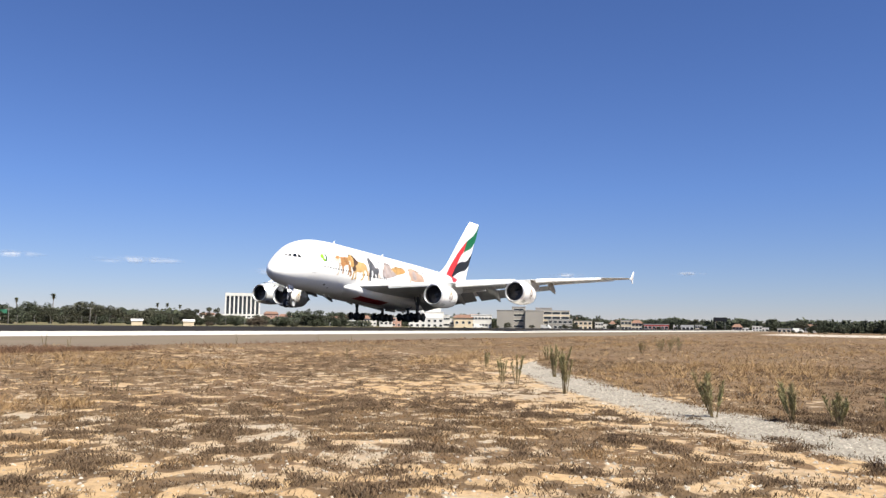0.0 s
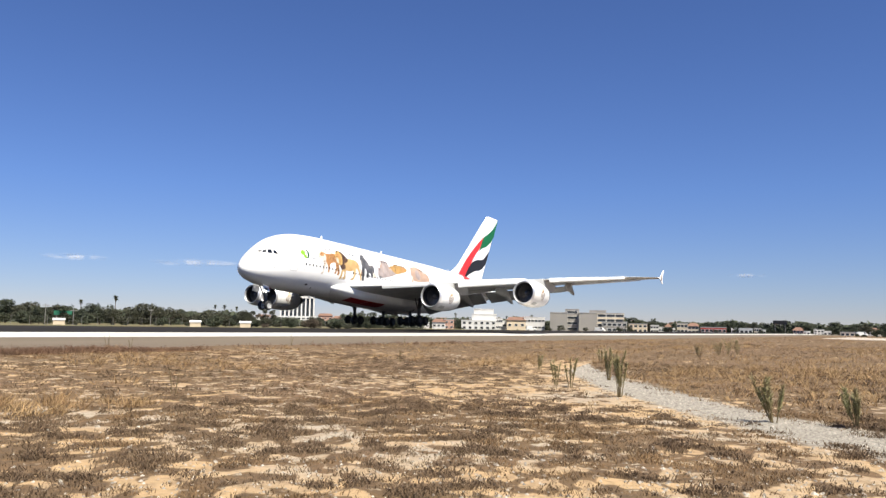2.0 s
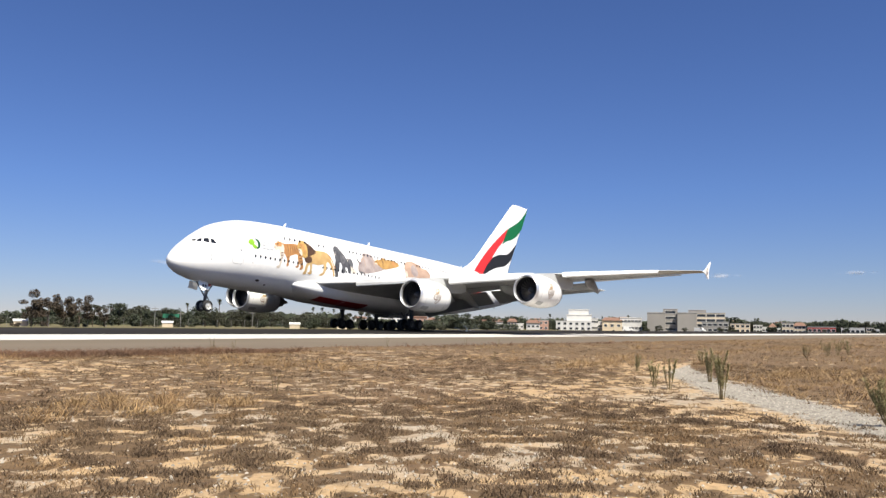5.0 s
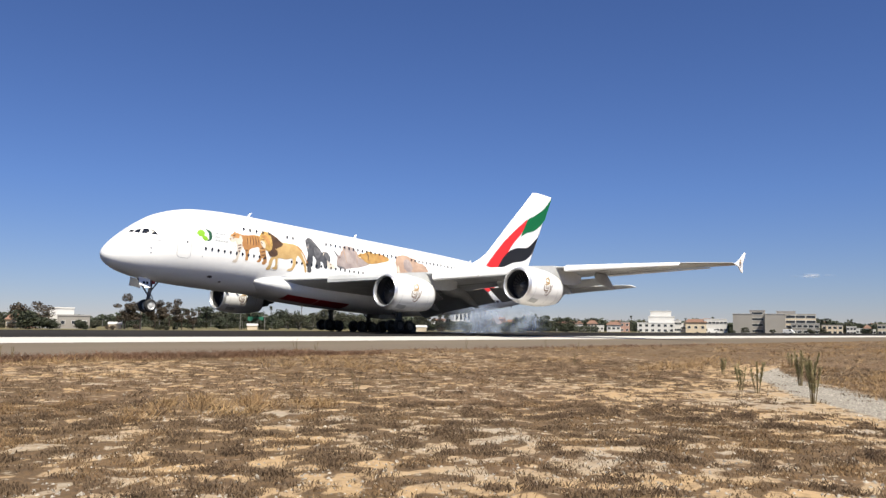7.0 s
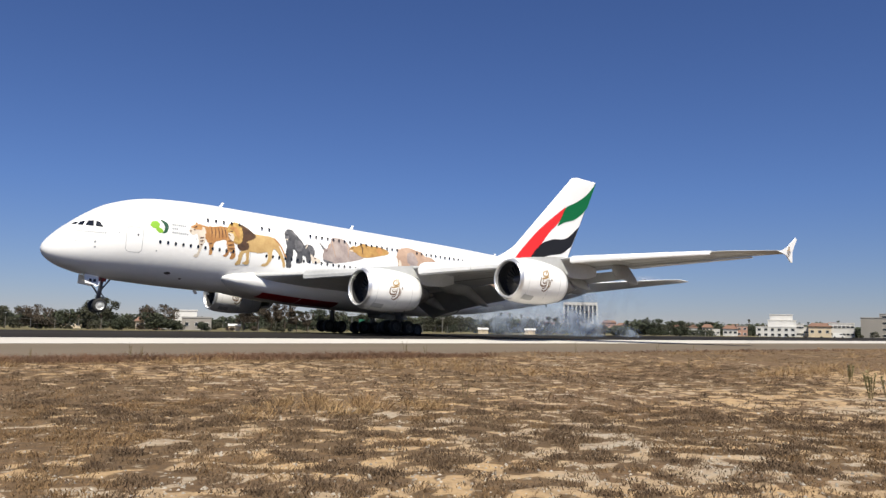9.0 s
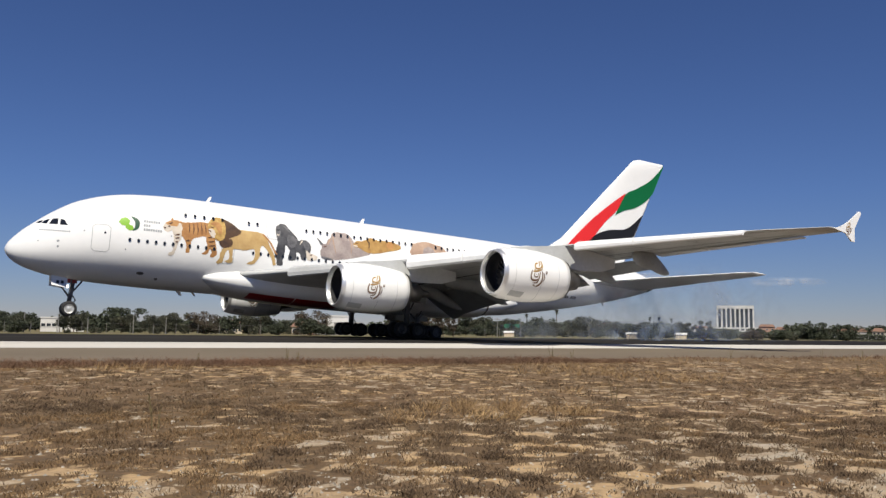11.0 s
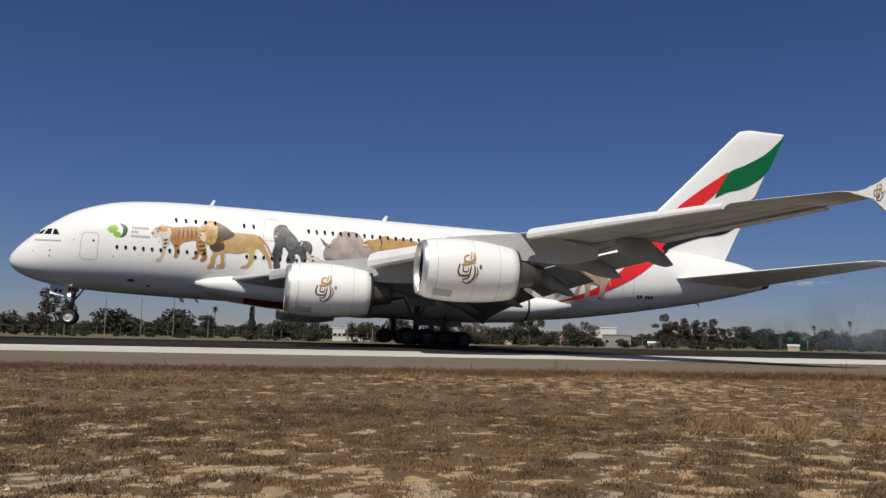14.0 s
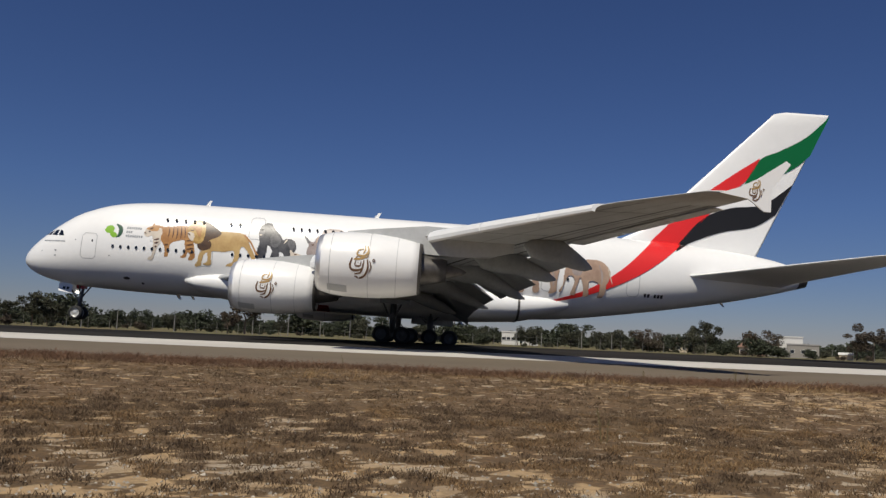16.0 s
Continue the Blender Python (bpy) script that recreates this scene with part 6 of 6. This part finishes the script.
VAN = van()
for k, (az, d) in enumerate(((70.6, 410), (58.0, 400), (66.0, 415), (86.6, 420))):
    x, y = d * math.sin(radians(az)), d * math.cos(radians(az))
    m = pose(x, y, ground_z(x, y), 0, 0, -az + (k * 53) % 40 - 20)
    if k == 0:
        VAN.matrix_basis = m
    else:
        copy_thing(VAN, m)
for k, (az, d) in enumerate(((35.2, 262), (46.6, 250), (26.6, 230), (43.4, 255))):
    x, y = d * math.sin(radians(az)), d * math.cos(radians(az))
    ob = empty("field_hut", "small cream hut with a low roof on the far field", "hut", pose(x, y, ground_z(x, y), 0, 0, -az), "field huts")
    bm = bmesh.new()
    box(bm, -1.5, 1.5, -1.2, 1.2, 0, 1.3)
    part("wall", bm, M_CREAM, ob)
    bm = bmesh.new()
    loft(bm, [[(x2, -1.4, 1.3), (x2, 1.4, 1.3), (x2, 0, 1.9)] for x2 in (-1.7, 1.7)])
    part("roof", bm, M_PLASTER, ob)

# hedge
hv, hf = [], []
rh = random.Random(9)
for _ in range(9000):
    a = rh.uniform(52.4, 58.6)
    d = 380 + rh.uniform(-3, 3)
    e = rh.uniform(-0.32, 0.30 + 0.03 * math.sin(a * 9)) if a < 56 else rh.uniform(-0.32, 0.16)
    c = Vector((d * math.sin(radians(a)), d * math.cos(radians(a)), EYE + d * math.tan(radians(e))))
    u = Vector((rh.gauss(0, 1), rh.gauss(0, 1), rh.gauss(0, 1))).normalized()
    w = u.orthogonal().normalized()
    s = rh.uniform(0.2, 0.45)
    k = len(hv)
    hv += [c - u * s, c + w * s * 0.7, c + u * s, c - w * s * 0.6]
    hf.append((k, k + 1, k + 2, k + 3))
me = bpy.data.meshes.new("hedge")
me.from_pydata(hv, [], hf)
me.materials.append(M_LEAF_A)
tagged(new("hedge", me), "long clipped dark green hedge", "hedge", kind="stuff")

# far airport fence: posts and rails
fence = empty("fence", "thin grey wire fence with slim posts beyond the runway", "fence", kind="structure")
bm = bmesh.new()
tube(bm, (0, 0, -0.3), (0, 0, 2.3), 0.04, n=6)
tube(bm, (0, 0, 2.3), (0, -0.3, 2.65), 0.03, n=6)
post = bpy.data.meshes.new("post")
bm.to_mesh(post)
bm.free()
post.materials.append(M_POLE)
for k in range(90):
    o = new("post", post)
    o.parent = fence
    o.matrix_basis = pose(-110 + 5.0 * k, 196, ground_z(0, 196))
for z in (0.15, 1.2, 2.25):
    bm = bmesh.new()
    tube(bm, (-110, 196, ground_z(0, 196) + z), (335, 196, ground_z(0, 196) + z), 0.008, n=5)
    part("rail", bm, M_POLE, fence)


def pole(az, top, d, r=0.11, arm=0.0):
    x, y = d * math.sin(radians(az)), d * math.cos(radians(az))
    h = EYE + d * math.tan(radians(top)) - ground_z(x, y)
    ob = empty("utility_pole", "slim grey pole beyond the runway", "pole", pose(x, y, ground_z(x, y), 0, 0, -az), "poles")
    bm = bmesh.new()
    tube(bm, (0, 0, -0.3), (0, 0, h), r, r * 0.7, n=8)
    part("mast", bm, M_POLE, ob)
    if arm:
        bm = bmesh.new()
        box(bm, -arm, arm, -0.08, 0.08, h - 0.6, h - 0.42)
        part("crossarm", bm, M_POLE, ob)


for a in ((-9.65, 2.15, 215), (-7.5, 2.15, 215), (-5.5, 2.4, 215), (-3.3, 0.9, 205), (-12.0, 0.6, 205), (-17.0, 0.7, 205), (4.0, 0.9, 205), (10.3, 0.8, 205), (0.9, 0.5, 205, 0.09), (5.9, 0.75, 210), (34.4, 1.0, 260, 0.1, 0.9), (36.0, 0.7, 260, 0.1, 0.9), (40.6, 0.8, 300, 0.1, 0.9), (57.2, 0.7, 420, 0.12, 1.0), (-20.5, 0.8, 205), (-22.6, 0.5, 205), (7.6, 0.6, 203), (12.3, 0.7, 203), (84.0, 0.3, 400, 0.1, 0.9)):
    pole(*a)


def panel_sign(az, d, z0, z1, w, mat, label, name):
    x, y = d * math.sin(radians(az)), d * math.cos(radians(az))
    ob = empty(name, label, "sign", pose(x, y, ground_z(x, y), 0, 0, -az))
    bm = bmesh.new()
    box(bm, -w / 2, w / 2, -0.1, 0.1, z0, z1)
    part("panel", bm, mat, ob)
    for s in (-0.35, 0.35):
        bm = bmesh.new()
        tube(bm, (s * w, 0.2, -0.3), (s * w, 0.2, z1), 0.12, n=8)
        part("post", bm, M_POLE, ob)


panel_sign(35.4, 300, 3.0, 4.4, 5.4, M_SIGN, "green road sign on two posts", "road_sign")
panel_sign(81.95, 470, 4.6, 6.6, 7.0, M_BLACKP, "dark billboard on posts seen from behind", "billboard")

# pale paved apron far along the field
bm = bmesh.new()
prev = None
for k in range(12):
    y = -60 + 7.5 * k
    row = [bm.verts.new((x, y, ground_z(x, y) + 0.06)) for x in (215 + 0.4 * y, 310 + 0.4 * y)]
    if prev:
        bm.faces.new((prev[0], prev[1], row[1], row[0]))
    prev = row
tagged(part("road_far", bm, M_APRON), "pale beige paved apron across the dry field", "road", kind="structure")


# ---- tyre smoke and thin clouds ----
def vapour(name, color, density, scale, detail=5.0):
    """Thin vapour: noise in a soft-edged oval, between clear and a pale scatter."""
    m = bpy.data.materials.new(name)
    m.use_nodes = True
    n, l = m.node_tree.nodes, m.node_tree.links
    n.remove(n["Principled BSDF"])
    tc, tr, df, mx = n.new("ShaderNodeTexCoord"), n.new("ShaderNodeBsdfTransparent"), n.new("ShaderNodeBsdfDiffuse"), n.new("ShaderNodeMixShader")
    tl, half = n.new("ShaderNodeBsdfTranslucent"), n.new("ShaderNodeMixShader")
    df.inputs[0].default_value = tl.inputs[0].default_value = (*color, 1)
    sub, ln = n.new("ShaderNodeVectorMath"), n.new("ShaderNodeVectorMath")
    sub.operation, ln.operation = "MULTIPLY_ADD", "LENGTH"
    sub.inputs[1].default_value, sub.inputs[2].default_value = (2, 2, 2), (-1, -1, -1)
    mp = n.new("ShaderNodeMapping")
    mp.inputs["Scale"].default_value = (1, 0, 1)
    l.new(tc.outputs["Generated"], sub.inputs[0]), l.new(sub.outputs[0], mp.inputs[0]), l.new(mp.outputs[0], ln.inputs[0])
    fall = n.new("ShaderNodeMapRange")
    fall.interpolation_type = "SMOOTHSTEP"
    fall.inputs[1].default_value, fall.inputs[2].default_value, fall.inputs[3].default_value, fall.inputs[4].default_value = 0.1, 1.0, 1.0, 0.0
    l.new(ln.outputs["Value"], fall.inputs[0])
    nz = n.new("ShaderNodeTexNoise")
    nz.inputs["Scale"].default_value, nz.inputs["Detail"].default_value, nz.inputs["Distortion"].default_value = scale, detail, 0.6
    oi = n.new("ShaderNodeObjectInfo")
    add = n.new("ShaderNodeVectorMath")
    sc = n.new("ShaderNodeMath")
    sc.operation = "MULTIPLY"
    sc.inputs[1].default_value = 40
    l.new(oi.outputs["Random"], sc.inputs[0])
    l.new(tc.outputs["Object"], add.inputs[0]), l.new(sc.outputs[0], add.inputs[1]), l.new(add.outputs[0], nz.inputs[0])
    mr = n.new("ShaderNodeMapRange")
    mr.inputs[1].default_value, mr.inputs[2].default_value = 0.36, 0.7
    l.new(nz.outputs[0], mr.inputs[0])
    mu, mu2 = n.new("ShaderNodeMath"), n.new("ShaderNodeMath")
    mu.operation = mu2.operation = "MULTIPLY"
    mu2.inputs[1].default_value = density
    l.new(mr.outputs[0], mu.inputs[0]), l.new(fall.outputs[0], mu.inputs[1]), l.new(mu.outputs[0], mu2.inputs[0])
    l.new(df.outputs[0], half.inputs[1]), l.new(tl.outputs[0], half.inputs[2])
    l.new(mu2.outputs[0], mx.inputs[0]), l.new(tr.outputs[0], mx.inputs[1]), l.new(half.outputs[0], mx.inputs[2])
    l.new(mx.outputs[0], n["Material Output"].inputs[0])
    return m


M_SMOKE = vapour("tyre_smoke", (0.44, 0.52, 0.64), 0.95, 0.36)
M_HAZE = vapour("thin_smoke", (0.42, 0.47, 0.55), 0.5, 0.22)
M_CLOUD = vapour("thin_cloud", (0.9, 0.9, 0.92), 0.85, 0.009)


def wisp(name, w, h, mat, label, category, bulge=1.2, seed=0):
    """A curled, uneven shell of vapour, w long and h high, its foot at z = 0."""
    bm = bmesh.new()
    rows = []
    for j in range(11):
        row = []
        for i in range(17):
            u, v = i / 16 * 2 - 1, j / 10 * 2 - 1
            y = -bulge * (1 - 0.5 * (u * u + v * v)) + bulge * noise.noise(Vector((u * 1.8, v * 1.8, seed)))
            row.append(bm.verts.new((u * w / 2, y, (v + 1) * h / 2)))
        rows.append(row)
    for a, b in zip(rows, rows[1:]):
        for i in range(16):
            bm.faces.new((a[i], a[i + 1], b[i + 1], b[i]))
    ob = part(name, bm, mat, smooth=True)
    return tagged(ob, label, category)


SMOKE = []
rs = random.Random(31)
for k, (born, dx, w, h, hz) in enumerate(((4.9, 0.0, 8, 4.2, 0), (5.2, 1.0, 9, 4.6, 0), (5.6, 0.0, 10, 5.2, 0), (5.9, 3.0, 12, 6.0, 0), (6.2, 1.5, 10, 5.4, 0), (6.6, 0.0, 10, 5.4, 0), (7.0, 2.0, 12, 6.4, 0), (7.4, 0.0, 10, 5.0, 0), (7.8, 1.0, 9, 4.6, 0),
                                         (6.0, 6.0, 34, 13.0, 1), (7.4, 4.0, 32, 12.0, 1), (8.8, 2.0, 26, 9.0, 1), (9.8, 2.0, 22, 5.0, 1))):
    ob = wisp("smoke_wisp", w, h, M_HAZE if hz else M_SMOKE, "thin grey haze of tyre smoke over the runway" if hz else "pale blue-grey puff of tyre smoke behind the wheels", "smoke", 0.5 if hz else 0.9, k)
    tagged(ob, group="tyre smoke")
    ob.visible_shadow = True
    SMOKE.append((ob, born, dx, h, hz, 68.0 + rs.uniform(-2, 8)))

for k, (az, el, w, h) in enumerate(((35.9, 3.7, 330, 40), (43.2, 3.6, 480, 44), (53.0, 3.0, 420, 60), (72, 3.3, 220, 26), (80, 3.4, 200, 26))):
    d = 4200
    ob = wisp("cloud", w, h, M_CLOUD, "small thin white cloud low over the horizon", "cloud", 10, k + 20)
    tagged(ob, group="thin clouds")
    e = radians(el)
    ob.matrix_basis = pose(d * math.sin(radians(az)) * math.cos(e), d * math.cos(radians(az)) * math.cos(e), d * math.sin(e), 0, 0, -az)
    ob.visible_shadow = False


def motions():
    """Key everything that moves."""
    lane = 74.88
    walk(plane, [(t, pose(x, lane, z) @ pose(34, 0, 0.7) @ pose(0, 0, 0, 0, pitch) @ pose(-34, 0, -0.7)) for t, x, pitch, z in FLIGHT])
    for wing, side in WINGS:  # the wings ride higher in flight and settle as lift fades
        rows = ((0.0, 0.2), (4.0, 0.2), (6.5, 0.05), (8.5, 0.0), (11.0, 0.3), (12.5, 0.5), (14.0, 0.25), (16.0, -0.65))
        walk(wing, [(t, pose(0, 0, 4.5, side * math.degrees(dz / 39.6)) @ pose(0, 0, -4.5)) for t, dz in rows])
    for ob, born, dx, h, hz, y in SMOKE:  # puffs well up behind the wheels and drift off
        x0 = np.interp(born, [r[0] for r in FLIGHT], [r[1] for r in FLIGHT]) + 41 + dx
        low = ground_z(0, y) - h - 0.5
        up = ground_z(0, y) - (0.25 * h)
        rows = [(0.0, pose(x0, y, low))]
        if born > 0.6:
            rows.append((born - 0.4, pose(x0, y, low)))
        rows.append((born + (1.6 if hz else 0.5), pose(x0 - 1, y, up)))
        if hz:
            rows.append((born + 3.5, pose(x0 - 4, y, up + 0.1 * h)))
            rows.append((16.0, pose(x0 - 4 - 2.2 * (16 - born - 3.5), y, up - 0.2 * h)))
        else:
            rows.append((born + 2.4, pose(x0 - 3, y, up + 0.05 * h)))
            rows.append((born + 5.0, pose(x0 - 6, y, up - 0.62 * h)))
            rows.append((16.0, pose(x0 - 6 - 2.0 * (16 - born - 5), y, up - 0.68 * h)))
        walk(ob, rows)
    for w, x, y, z in ROLLING:
        rows = [(0.0, pose(x, y, z)), (4.4, pose(x, y, z))]
        angle = 0.0
        for k in range(1, 117):
            t = 4.4 + 0.1 * k
            angle -= 68 * min(1, k / 6)
            rows.append((min(t, 16.0), pose(x, y, z, 0, angle, 0)))
        walk(w, rows)


motions()
